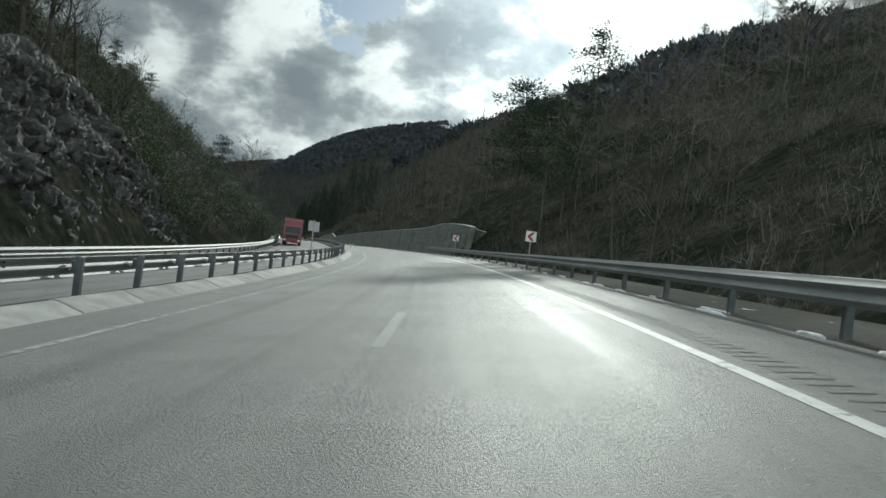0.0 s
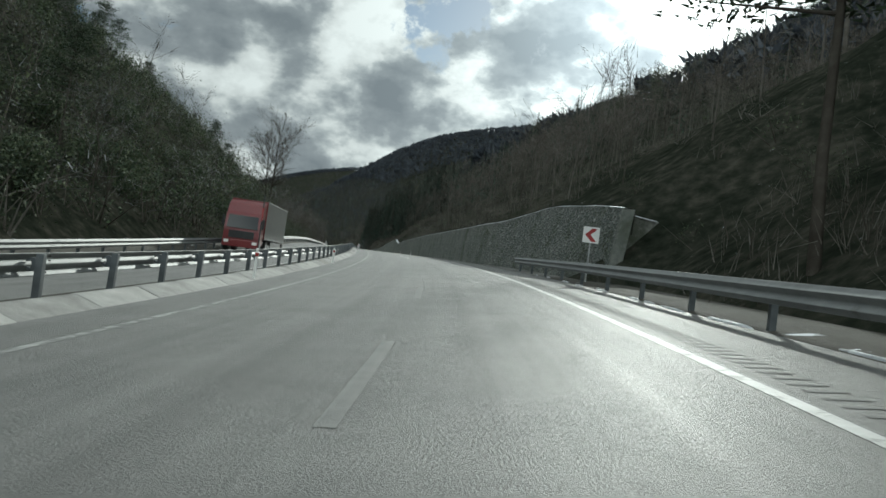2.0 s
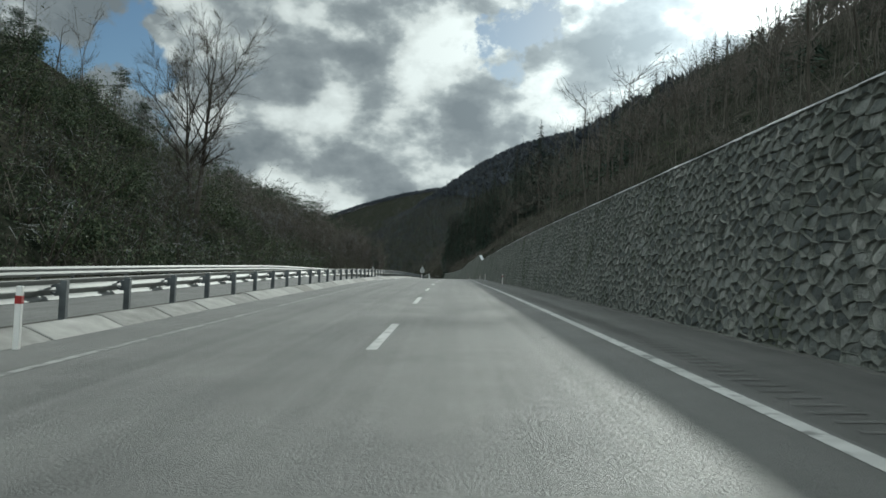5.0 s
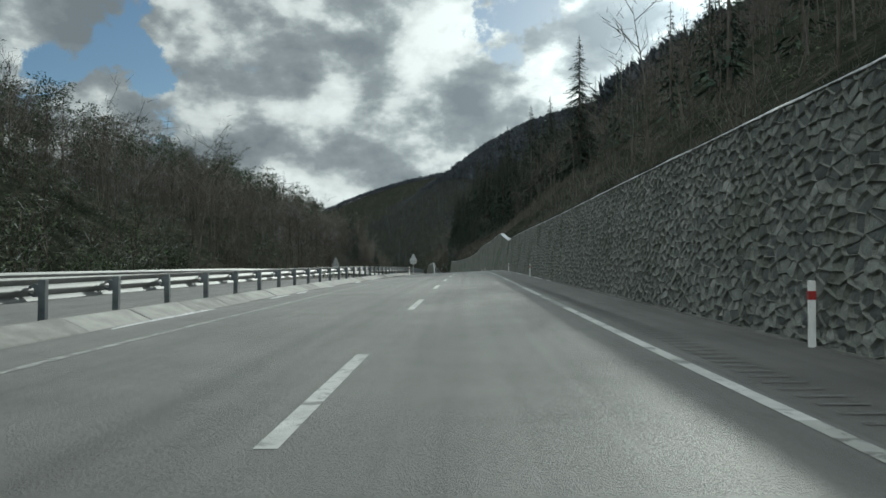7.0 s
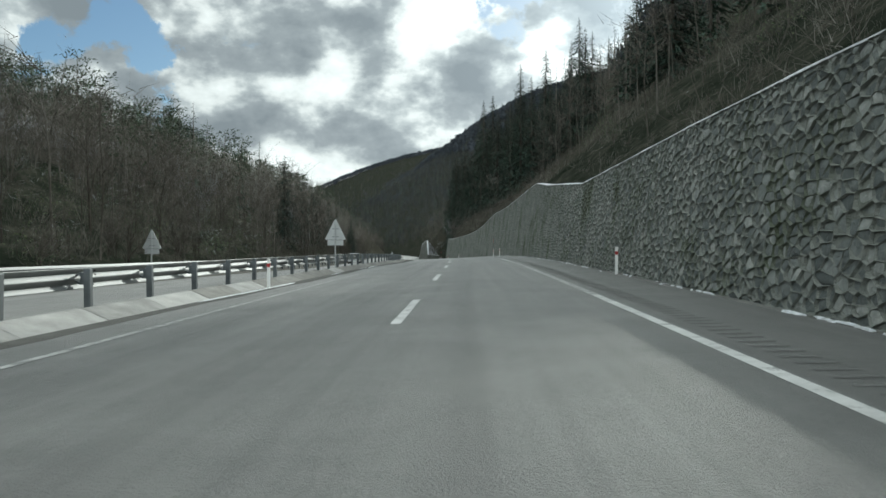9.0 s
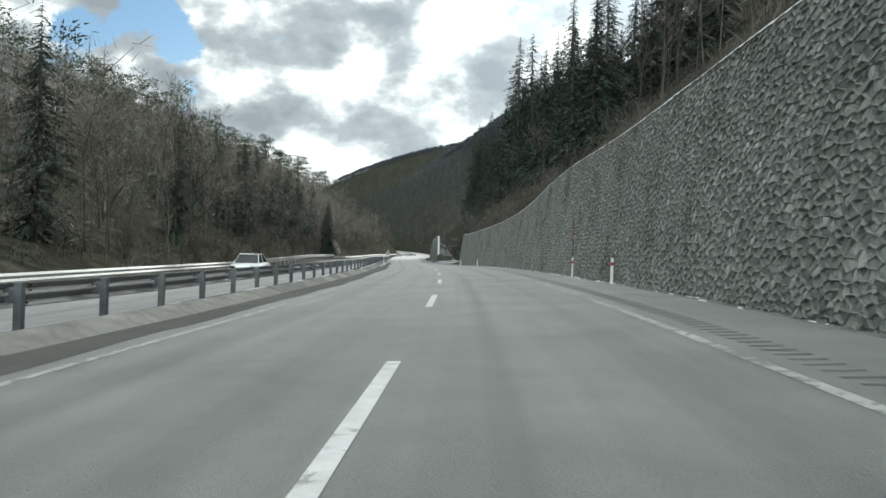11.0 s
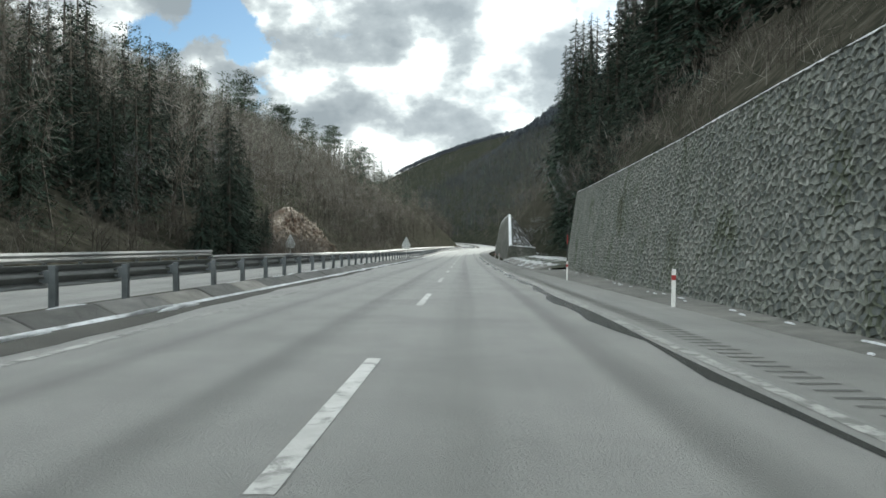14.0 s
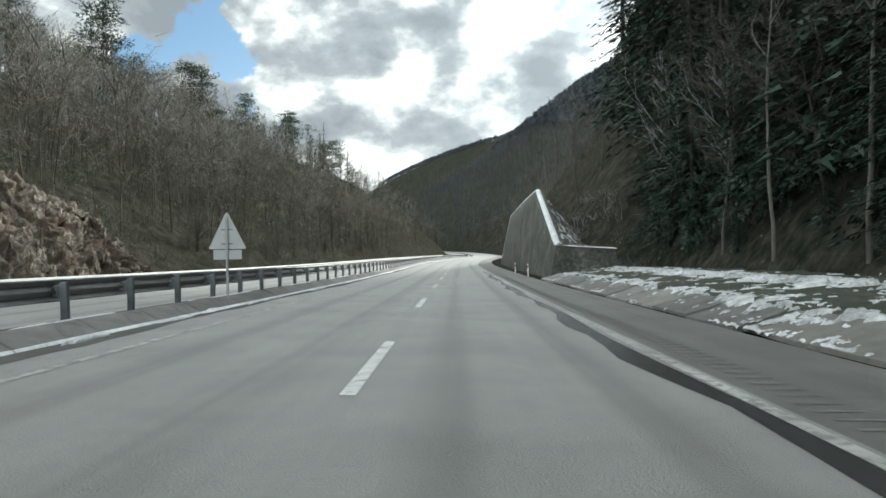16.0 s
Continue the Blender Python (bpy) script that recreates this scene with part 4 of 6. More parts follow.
def rough_field(r, shape, sizes):
    """Layered random relief on a grid, spread evenly over 0 to 1."""
    total = np.zeros(shape)
    for size, weight in sizes:
        n0, n1 = int(shape[0] / size) + 3, int(shape[1] / size) + 3
        g = r.uniform(-1, 1, (n0, n1))
        x, y = np.arange(shape[0]) / size, np.arange(shape[1]) / size
        i, j = x.astype(int), y.astype(int)
        u, w = smooth01(x - i)[:, None], smooth01(y - j)[None]
        total += weight * (g[np.ix_(i, j)] * (1 - u) * (1 - w) + g[np.ix_(i + 1, j)] * u * (1 - w) + g[np.ix_(i, j + 1)] * (1 - u) * w + g[np.ix_(i + 1, j + 1)] * u * w)
    return np.argsort(np.argsort(total.ravel())).reshape(shape) / total.size


# broken old snow: thick on the slabs' lip and on the ploughed bank behind the grass, thin crusts between
r = np.random.default_rng(21)
qs, qd = np.arange(446.6, 497, 0.06), np.arange(6.12, 13.6, 0.05)
cover = np.interp(qd, [6.12, 6.2, 6.3, 6.7, 7.05, 7.25, 7.6, 7.9, 9.0, 9.4, 10.2, 11.2, 11.8, 13.6], [0.36, 0.24, 0.05, 0.05, 0.13, 0.30, 0.28, 0.06, 0.05, 0.24, 0.55, 0.44, 0.17, 0.08])[None]
deep = np.interp(qd, [6.12, 7.0, 7.3, 7.8, 9.2, 10.2, 11.2, 12.0], [0.06, 0.08, 0.14, 0.08, 0.10, 0.30, 0.26, 0.10])[None]
under = np.interp(qd, [6.12, 6.17, 6.65, 7.2, 7.3, 8.2, 10, 13.5], [-0.05, 0.0, 0.13, 0.32, 0.34, 0.45, 0.5, 0.55])[None]
lift = (cover - rough_field(r, (len(qs), len(qd)), ((30, 0.6), (11, 0.55), (5, 0.75), (2.5, 0.85)))) * deep
lift = np.where(lift > 0, lift + 0.03, lift) + r.normal(0, 0.007, lift.shape)
v = on_road(qs[:, None], qd[None], under - 0.02 + lift).reshape(-1, 3)
keep = (lift > 0)
cell = (keep[:-1, :-1] | keep[1:, :-1] | keep[:-1, 1:] | keep[1:, 1:]).ravel()
f = np.array(grid_faces(len(qs), len(qd)))[cell]
ids, back = np.unique(f, return_inverse=True)
tagged(new("verge_snow", mesh_from("verge_snow", v[ids], back.reshape(f.shape).tolist(), OLD_SNOW)), "broken crusts and low banks of old snow on the verge", "snow", kind="stuff")
r = np.random.default_rng(21)
for i in range(120):
    s = r.uniform(196, 560)
    if 296 < s < 384:
        continue
    snow_patch(s, -4.62 + r.normal(0, 0.06) - (0.05 if s < 370 else 0.0), 0.0, r.uniform(0.3, 1.6), r.uniform(0.02, 0.08 if s > 380 else 0.035), r.uniform(0.02, 0.08 if s > 380 else 0.03), 200 + i)
for i in range(95):
    snow_patch(r.uniform(318, 520), -5.43 + r.normal(0, 0.05), 0.175, r.uniform(0.2, 1.2), r.uniform(0.03, 0.08), 0.04, 400 + i)
for i in range(300):
    snow_patch(r.uniform(230, 400), 5.56 + r.normal(0, 0.05), 0.0, r.uniform(0.04, 0.32), r.uniform(0.008, 0.03), r.uniform(0.006, 0.025), 500 + i)
for i in range(40):
    q = r.uniform(380, 446)
    snow_patch(q, float(wall_foot(q)) - r.uniform(0.1, 0.5), 0.03, r.uniform(0.05, 0.3), r.uniform(0.012, 0.05), 0.015, 700 + i)
for i in range(40):
    snow_patch(-10 + 2.6 * i + r.normal(0, 0.8), 5.72 + r.normal(0, 0.08), 0.0, r.uniform(0.1, 0.7), r.uniform(0.015, 0.05), 0.025, 600 + i)
v, f, n = [], [], 0
for a, q in SCRAPS:
    v.append(a)
    f += [tuple(i + n for i in face) for face in q]
    n += len(a)
tagged(new("snow_scraps", mesh_from("snow_scraps", np.concatenate(v), f, SNOW, True)), "scraps of old snow along kerb, wall and guard rail", "snow", kind="stuff")
ps = np.arange(376, 640, 1.0)
w = 0.014 + 0.018 * np.sin(ps * 0.9) * np.sin(ps * 0.23 + 1) + 0.014 * np.sin(ps * 2.7)
v = on_road(ps[:, None], np.stack([-4.70 - w, -4.69 + 0 * w, -4.66 + w], 1), np.stack([0.02 + 0 * w, 0.05 + w * 0.3, 0 * w], 1))
tagged(new("snow_ridge", mesh_from("snow_ridge", v, grid_faces(len(ps), 3), SNOW, True)), "long thin ridge of ploughed snow along the median kerb", "snow", "snow remains")

# ---------------------------------------------------------------- rock cuts


def blocky(p):
    """Angular blocks: each cell of a scatter stands out by its own amount and tips its own way."""
    d, q = noise.voronoi(p)
    c = q[0]
    h = noise.cell_vector(c * 7.31)
    return h.x * 0.5 + (p - c).dot(h) * 1.5, d[1] - d[0]


def rock_face(name, label, s0, s1, d0, height, lean, seed, mat, size=1.0, cell=0.19, rise=1.0):
    """A broken rock face: a grid pushed out into angular blocks of two sizes, with dark clefts between."""
    s = np.arange(s0, s1 + 0.01, cell)
    hs = np.array([height(x) for x in s])
    u = np.linspace(0, 1, int(hs.max() * 1.2 / cell))
    v = np.zeros((len(s), len(u), 3))
    for i, x in enumerate(s):
        for j, k in enumerate(u):
            z = hs[i] * k
            p = Vector((x + z * 0.35, z * rise - x * 0.12, seed))
            b1, e1 = blocky(p * size)
            b2, e2 = blocky(p * size * 2.5 + Vector((3, 1, 0)))
            b = b1 * 0.72 / size + b2 * 0.32 / size + min(e2, 0.15) * 0.9 + min(e1, 0.12) * 1.6 + noise.fractal(p * 0.35, 0.7, 2.1, 3) * 0.8 - 0.4
            ed = min(1.0, 4 * k + 0.15, 5 * (1 - k) + 0.25)
            v[i, j] = on_road(x, d0 - z / lean + b * 0.8 * ed, z - 0.1 + 0.25 * b2)
    back = on_road(s[:, None], (d0 - hs / lean)[:, None] - np.array([[0.7, 1.6, 4.0]]), hs[:, None] + np.array([[0.15, -0.3, -2.5]]))
    v = np.concatenate([v, back], 1)
    return tagged(new(name, mesh_from(name, v, grid_faces(len(s), len(u) + 3), mat)), label, "rock", kind="structure")


rock_face("rock_face", "steep broken dark grey rock cutting beside the oncoming lanes", 4, 54.6, -15.6,
          lambda s: float(np.interp(s, [4, 30, 44, 49.4, 52.9, 54.2, 54.8], [10.6, 10.6, 9.9, 8.0, 5.2, 1.6, 0.3])) + 0.35 * math.sin(s * 1.1), 1.6, 3.0, GREY_ROCK, 1.45, 0.17)
rock_face("rock_face", "brown and pale streaked broken rock outcrop beside the oncoming lanes", 452, 493, -15.8,
          lambda s: float(np.interp(s, [452, 458, 466, 472, 480, 487, 490, 493], [0.2, 1.0, 1.8, 4.4, 5.5, 4.6, 3.0, 0.2])) + 0.25 * math.sin(s * 1.3), 1.6, 9.0, ROCK, 1.7, 0.15, 0.55)

# ---------------------------------------------------------------- trees
UPV = np.array([0, 0, 1.0])


def tubes(segs, n):
    """Tapered prisms for rows of (x0 y0 z0 x1 y1 z1 r0 r1)."""
    segs = np.asarray(segs, float)
    a, b, r0, r1 = segs[:, :3], segs[:, 3:6], segs[:, 6], segs[:, 7]
    ax = b - a
    ax /= np.linalg.norm(ax, axis=1, keepdims=True) + 1e-9
    ref = np.where(np.abs(ax[:, 2:3]) > 0.9, np.array([[1.0, 0, 0]]), np.array([[0, 0, 1.0]]))
    u = np.cross(ax, ref)
    u /= np.linalg.norm(u, axis=1, keepdims=True) + 1e-9
    w = np.cross(ax, u)
    t = np.arange(n) * 2 * np.pi / n
    ring = np.cos(t)[None, :, None] * u[:, None] + np.sin(t)[None, :, None] * w[:, None]
    v = np.concatenate([a[:, None] + ring * r0[:, None, None], b[:, None] + ring * r1[:, None, None]], 1)
    i = np.arange(n)
    k = (i + 1) % n
    f = np.concatenate([np.stack([i, k, k + n], 1), np.stack([i, k + n, i + n], 1)])
    return v.reshape(-1, 3), (np.arange(len(segs))[:, None, None] * 2 * n + f[None]).reshape(-1, 3)


def blades(c, along, side, length, width):
    """Slim pointed triangles: needles, leaves and twigs."""
    along = along / (np.linalg.norm(along, axis=1, keepdims=True) + 1e-9)
    side = np.cross(along, side)
    side /= np.linalg.norm(side, axis=1, keepdims=True) + 1e-9
    v = np.stack([c - side * width[:, None] / 2, c + side * width[:, None] / 2, c + along * length[:, None]], 1)
    return v.reshape(-1, 3), np.arange(3 * len(c)).reshape(-1, 3)


def bare_tree(seed, height, twigs=4, stems=1, fork=0.3, width=0.30, per=2, thick=1.0):
    """A leafless broadleaf: stems, limbs and branches as tapering tubes, then fine twigs as blades."""
    r = np.random.default_rng(seed)
    segs, tips = [], []

    def grow(p, d, ln, rad, lev):
        n = (8, 4, 2)[lev]
        for i in range(n):
            e = p + d * ln / n
            segs.append([*p, *e, rad * (1 - 0.86 * i / n) + 0.004, rad * (1 - 0.86 * (i + 1) / n) + 0.004])
            k = (i + 1) / n
            if lev < 2 and k >= (fork, 0.2)[lev]:
                for _ in range(per):
                    ax = np.cross(d, r.normal(0, 1, 3))
                    ax /= np.linalg.norm(ax) + 1e-9
                    turn = r.uniform(0.55, 1.0)
                    c = d * np.cos(turn) + ax * np.sin(turn) + UPV * 0.12
                    c /= np.linalg.norm(c)
                    out = height * width * (0.55 + 0.9 * np.sin(np.pi * min(max((k - fork) / (1.1 - fork), 0.05), 0.95))) if lev == 0 else ln * 0.52 * (1.15 - 0.6 * k)
                    grow(e, c, out * r.uniform(0.7, 1.15), rad * (1 - 0.86 * k) * 0.45 + 0.01 * (lev == 0), lev + 1)
            if lev == 2:
                tips.append((p, d, ln))
            p = e
            d = d + r.normal(0, (0.05, 0.13, 0.16)[lev], 3) + UPV * (0.03, 0.09, 0.06)[lev]
            d /= np.linalg.norm(d)
        tips.append((p - d * ln / n, d, ln * 0.5))

    for q in range(stems):
        a = r.uniform(0, 6.28)
        d = np.array([np.cos(a) * 0.10 * (stems > 1), np.sin(a) * 0.10 * (stems > 1), 1.0])
        grow(np.array([0.25 * q, 0.1 * q, 0.0]), d / np.linalg.norm(d), height * (0.88 - 0.22 * q), height * 0.0125 * thick, 0)
    m = len(tips) * twigs
    c = np.repeat(np.array([q[0] for q in tips]), twigs, 0)
    al = np.repeat(np.array([q[1] for q in tips]), twigs, 0)
    ln = np.repeat(np.array([q[2] for q in tips]), twigs)
    c = c + al * (ln * r.uniform(0, 0.5, m))[:, None]
    al = al + r.normal(0, 0.5, (m, 3)) + UPV * 0.15
    return segs, blades(c, al, r.normal(0, 1, (m, 3)), np.minimum(ln * 0.8, height * 0.09) * r.uniform(0.5, 1.2, m) + 0.15, np.full(m, height * 0.0006 + 0.008))


def fir(seed, height, whorls, per, fine, leaf=1.0):
    """A spire-shaped fir: drooping boughs in tiers, each set with needle sprays."""
    r = np.random.default_rng(seed)
    segs = [[0, 0, 0, 0, 0, height * 0.5, height * 0.017, height * 0.010], [0, 0, height * 0.5, 0, 0, height, height * 0.010, 0.01]]
    c, al, ln, wd = [], [], [], []
    for i in range(whorls):
        k = (i + 0.5) / whorls
        z = height * (0.05 + 0.94 * k)
        reach = height * 0.20 * (1 - k) ** 0.8 * r.uniform(0.75, 1.15) + 0.12
        for j in range(per):
            az = r.uniform(0, 2 * np.pi)
            rr = reach * r.uniform(0.7, 1.1)
            d = np.array([np.cos(az), np.sin(az), -0.28 - 0.25 * (1 - k) + r.normal(0, 0.08)])
            p = np.array([0, 0, z + r.uniform(-0.4, 0.4) * height / whorls])
            if fine > 12:
                segs.append([*p, *(p + d * rr * 0.95), 0.03, 0.008])
            for q in range(fine):
                t = r.uniform(0.1, 0.98)
                c.append(p + d * rr * t + r.normal(0, 0.03, 3) * rr)
                al.append(d + np.array([-np.sin(az), np.cos(az), 0]) * r.normal(0, 0.8) + np.array([0, 0, r.normal(-0.12, 0.2)]))
                ln.append((rr * r.uniform(0.28, 0.5) * (1.15 - 0.4 * t) + 0.15) * leaf)
                wd.append((rr * r.uniform(0.09, 0.16) + 0.05) * leaf)
    c, al = np.array(c), np.array(al)
    side = np.cross(al, np.tile(UPV, (len(c), 1))) * 0.0 + UPV + r.normal(0, 0.35, (len(c), 3))
    return segs, blades(c, al, side, np.array(ln), np.array(wd))


def pine(seed, height, clumps, fine, bare=0.45, leaf=1.0):
    """A pine with a bare trunk and flat, layered plates of needles."""
    r = np.random.default_rng(seed)
    segs, c, al = [], [], []
    pts = [np.zeros(3)]
    for i in range(5):
        pts.append(pts[-1] + np.array([r.normal(0, 0.025), r.normal(0, 0.025), 1]) * height / 5)
        segs.append([*pts[i], *pts[i + 1], height * 0.011 * (1 - i * 0.17), height * 0.011 * (1 - (i + 1) * 0.17)])
    size = []
    for i in range(clumps):
        k = bare + (1 - bare) * (i + r.uniform(0, 1)) / clumps
        j = min(int(k * 5), 4)
        p = pts[j] + (pts[j + 1] - pts[j]) * (k * 5 - j)
        az = r.uniform(0, 2 * np.pi)
        reach = height * 0.22 * (1.12 - k) / (1.12 - bare) * r.uniform(0.5, 1.2) + height * 0.03
        e = p + np.array([np.cos(az) * reach, np.sin(az) * reach, reach * r.uniform(0.0, 0.4)])
        segs.append([*p, *e, height * 0.004, 0.01])
        m = e + (p - e) * 0.25
        rad = height * r.uniform(0.05, 0.09)
        q = np.clip(r.normal(0, 0.8, (fine, 3)), -1.3, 1.3) * np.array([rad, rad, rad * 0.28])
        c.append(m + q)
        al.append(q * np.array([1, 1, 0.5]) + r.normal(0, rad * 0.5, (fine, 3)) + UPV * rad * 0.35)
        size.append(np.full(fine, rad))
    c, al, size = np.concatenate(c), np.concatenate(al), np.concatenate(size)
    return segs, blades(c, al, r.normal(0, 1, c.shape), size * r.uniform(0.5, 0.9, len(c)) * leaf, size * r.uniform(0.2, 0.34, len(c)) * leaf)


def bush(seed, size, n, leaf=1.0):
    """An evergreen or leafless shrub: short stems and many small leaves in uneven clumps."""
    r = np.random.default_rng(seed)
    segs, c = [], []
    for _ in range(7):
        e = np.array([r.normal(0, 0.45), r.normal(0, 0.45), r.uniform(0.45, 1.0)]) * size
        segs.append([0, 0, -0.1 * size, *e, 0.02 * size, 0.006 * size])
        c.append(e * r.uniform(0.35, 1.05, (n // 7, 1)) + r.normal(0, 0.17, (n // 7, 3)) * size)
    c = np.concatenate(c)
    return segs, blades(c, r.normal(0, 1, c.shape) + UPV * 0.3, r.normal(0, 1, c.shape), size * r.uniform(0.10, 0.2, len(c)) * leaf, size * r.uniform(0.06, 0.12, len(c)) * leaf)


def place_tree(name, label, category, group, s, d, meshes, scale=1.0, sink=0.15, turn=None):
    """One tree standing on the hillside, trunk and crown as parts."""
    h = float(ground_height(np.array([s]), np.array([d]))[0])
    p = on_road(s, d, h - sink)
    a = rng.uniform(0, 2 * math.pi) if turn is None else turn
    t = thing(name, label, category, group, at=Matrix.Translation(p.tolist()) @ Matrix.Rotation(a, 4, "Z") @ Matrix.Scale(scale, 4))
    piece("trunk", meshes[0], t)
    piece("crown", meshes[1], t)
    return t


def tree_meshes(made, bark, leaf, n=6):
    segs, crown = made
    return mesh_from("trunk", *tubes(segs, n), bark, True), mesh_from("crown", *crown, leaf)


BARE = [tree_meshes(bare_tree(30 + i, 12, 5, 1, 0.25), BARK, TWIG, 3) for i in range(6)]
FIR = [tree_meshes(fir(60 + i, 20, 46, 8, 46, 0.29), BARK, NEEDLE, 3) for i in range(4)]
FIR_FAR = [tree_meshes(fir(70 + i, 20, 42, 8, 14, 0.46), BARK, NEEDLE, 3) for i in range(4)]
PINES = [tree_meshes(pine(80 + i, 15, 24, 170, 0.42, 0.42), BARK, PINE) for i in range(5)]
SHRUB = [tree_meshes(bush(90 + i, 1.6, 1600, 0.55), BARK, BUSH, 4) for i in range(4)]
BRUSH = [tree_meshes(bare_tree(110 + i, 3.4, 4, 3, 0.2, 0.35, 1), BARK, TWIG, 3) for i in range(3)]

BARE_L, FIR_L = "leafless grey-brown broadleaf tree on the slope", "tall dark green fir dusted with snow"
PINE_L, SHRUB_L = "pine with flat layered dark green crown", "dark evergreen shrub on the slope"

# single trees that stand out
GNARL = [tree_meshes(bare_tree(120 + i, 7.5, 4, 1, 0.3, 0.30, 2, 2.0), BARK, TWIG, 4) for i in range(3)]
hero = tree_meshes(bare_tree(5, 19.0, 6, 2, 0.34, 0.27, 3, 1.25), BARK, TWIG, 5)
place_tree("bare_tree", "tall leafless tree with a fine rounded crown beside the road", "tree", "", 206.5, -23.2, hero)
snag = tree_meshes(bare_tree(8, 7.5, 1, 1, 0.4, 0.16, 1, 1.3), BARK, TWIG, 5)
for s, d, k in ((215, -42.2, 1.1), (222, -50, 0.9), (219, -43.5, 0.6), (186, -58, 0.9), (200, -56, 0.8)):
    place_tree("dead_tree", "dead leafless snag standing on the slope's crest", "tree", "", s, d, snag, k)
for i, (s, d, k) in enumerate(((47, -23.6, 1.1), (50.5, -24.2, 0.9), (44, -23.8, 1.2), (54, -24.6, 0.85), (41.5, -24.5, 1.2), (58, -25, 0.8), (49, -26.5, 1.1), (63, -25, 0.7), (45.5, -26, 1.2), (69, -26, 0.7))):
    place_tree("bare_tree", "gnarled leafless tree above the rock cutting", "tree", "trees over the rock cutting", s, d, GNARL[i % 3], k)
for i, (s, d, top) in enumerate(((204, -55, 9), (181.9, -49.6, 9.5), (99.2, -21.7, 7.5), (74.3, 10.6, 17.0), (106.1, 28.6, 19), (71, 12.5, 13), (601, -52, 14), (553, -47, 14), (718, -70, 14), (747, -98, 14),
                                 (766, -62, 15), (772, -66, 14), (831, -40, 14), (838, -44, 12), (700, -64, 13), (640, -58, 12), (590, -50, 12), (540, -52, 12), (520, -50, 11))):
    place_tree("pine", PINE_L, "tree", "pines on the crests", s, d, PINES[i % 5], top / 15 * (1.25 if s > 500 else 1.0))
for i, (s, d, top) in enumerate(((370, 33, 20), (392, 74.6, 21.4), (359, 79.7, 19), (417, 36, 23), (509, 48.7, 30), (534, 56, 20), (552, 34, 22), (543, 37, 24), (530, 18.5, 24), (526, 21, 22), (536, 24, 25),
                                 (436, 17, 26), (441, 20, 25), (446, 18, 24), (453, 21, 27), (456, 18.5, 25), (462, 22, 26), (469, 19, 25), (476, 22, 27), (483, 19, 24), (490, 21, 26),
                                 (498, 18, 24), (505, 20, 25), (512, 19, 24), (519, 18, 23), (440, 27, 25), (452, 28, 26), (466, 29, 26), (480, 28, 25), (494, 28, 25), (508, 29, 24))):
    place_tree("fir", FIR_L, "tree", "firs at the wood's edge", s, d, FIR_FAR[i % 4], top / 20)
place_tree("fir", "tall full fir standing alone on the crest", "tree", "", 319, 20.8, FIR[1], 1.18)
for i in range(34):
    place_tree("fir", "low-branched dark fir at the edge of the wood", "tree", "firs at the wood's edge", 449 + 1.75 * i + rng.normal(0, 0.6), 14.6 + rng.uniform(0, 2.5), FIR[i % 4], rng.uniform(0.45, 0.9))
for i in range(64):
    place_tree("fir", "young dark fir in the undergrowth at the foot of the wood", "tree", "young firs", 446 + 0.85 * i + rng.normal(0, 0.5), 14.3 + rng.uniform(0, 1) ** 1.5 * 9, FIR[i % 4], rng.uniform(0.12, 0.26))
for i in range(46):
    place_tree("fir", FIR_L, "tree", "firs at the wood's edge", 449 + 1.6 * i + rng.normal(0, 1.0), 17.0 + 3.2 * (i % 4) + rng.uniform(0, 2.5), FIR_FAR[i % 4], rng.uniform(0.8, 1.3))
for i in range(44):
    place_tree("fir", "dark fir on the slope above the wall", "tree", "firs above the wall", 376 + 1.65 * i + rng.normal(0, 1.0), 13.5 + 4.5 * (i % 4) + rng.uniform(0, 3), FIR_FAR[i % 4], rng.uniform(0.5, 0.95))
for i in range(9):
    place_tree("bare_tree", "slender pale-stemmed leafless tree at the wood's edge", "tree", "trees at the wood's edge",
               456 + 6 * i + rng.normal(0, 1.5), 14.8 + rng.uniform(0, 1.5), BARE[i % 6], rng.uniform(0.55, 0.9))
for i, (s, d, k) in enumerate(((482.3, 14.2, 1.0), (474.9, 14.2, 1.1), (489, 14.4, 0.8))):
    place_tree("bare_tree", "slender pale-stemmed leafless tree at the wood's edge", "tree", "trees at the wood's edge", s, d,
               tree_meshes(bare_tree(140 + i, 13, 3, 1, 0.55, 0.16, 1, 0.6), PALE_BARK, TWIG, 5), k)
fm = tree_meshes(bare_tree(13, 9, 2, 1, 0.15, 0.45, 2), FROST, FROST, 3)
place_tree("bare_tree", "leafless tree with snow-dusted spreading branches", "tree", "", 499, 15.6, fm, 1.05)
place_tree("bare_tree", "leafless tree with snow-dusted spreading branches", "tree", "", 492, 16.2, fm, 0.8)
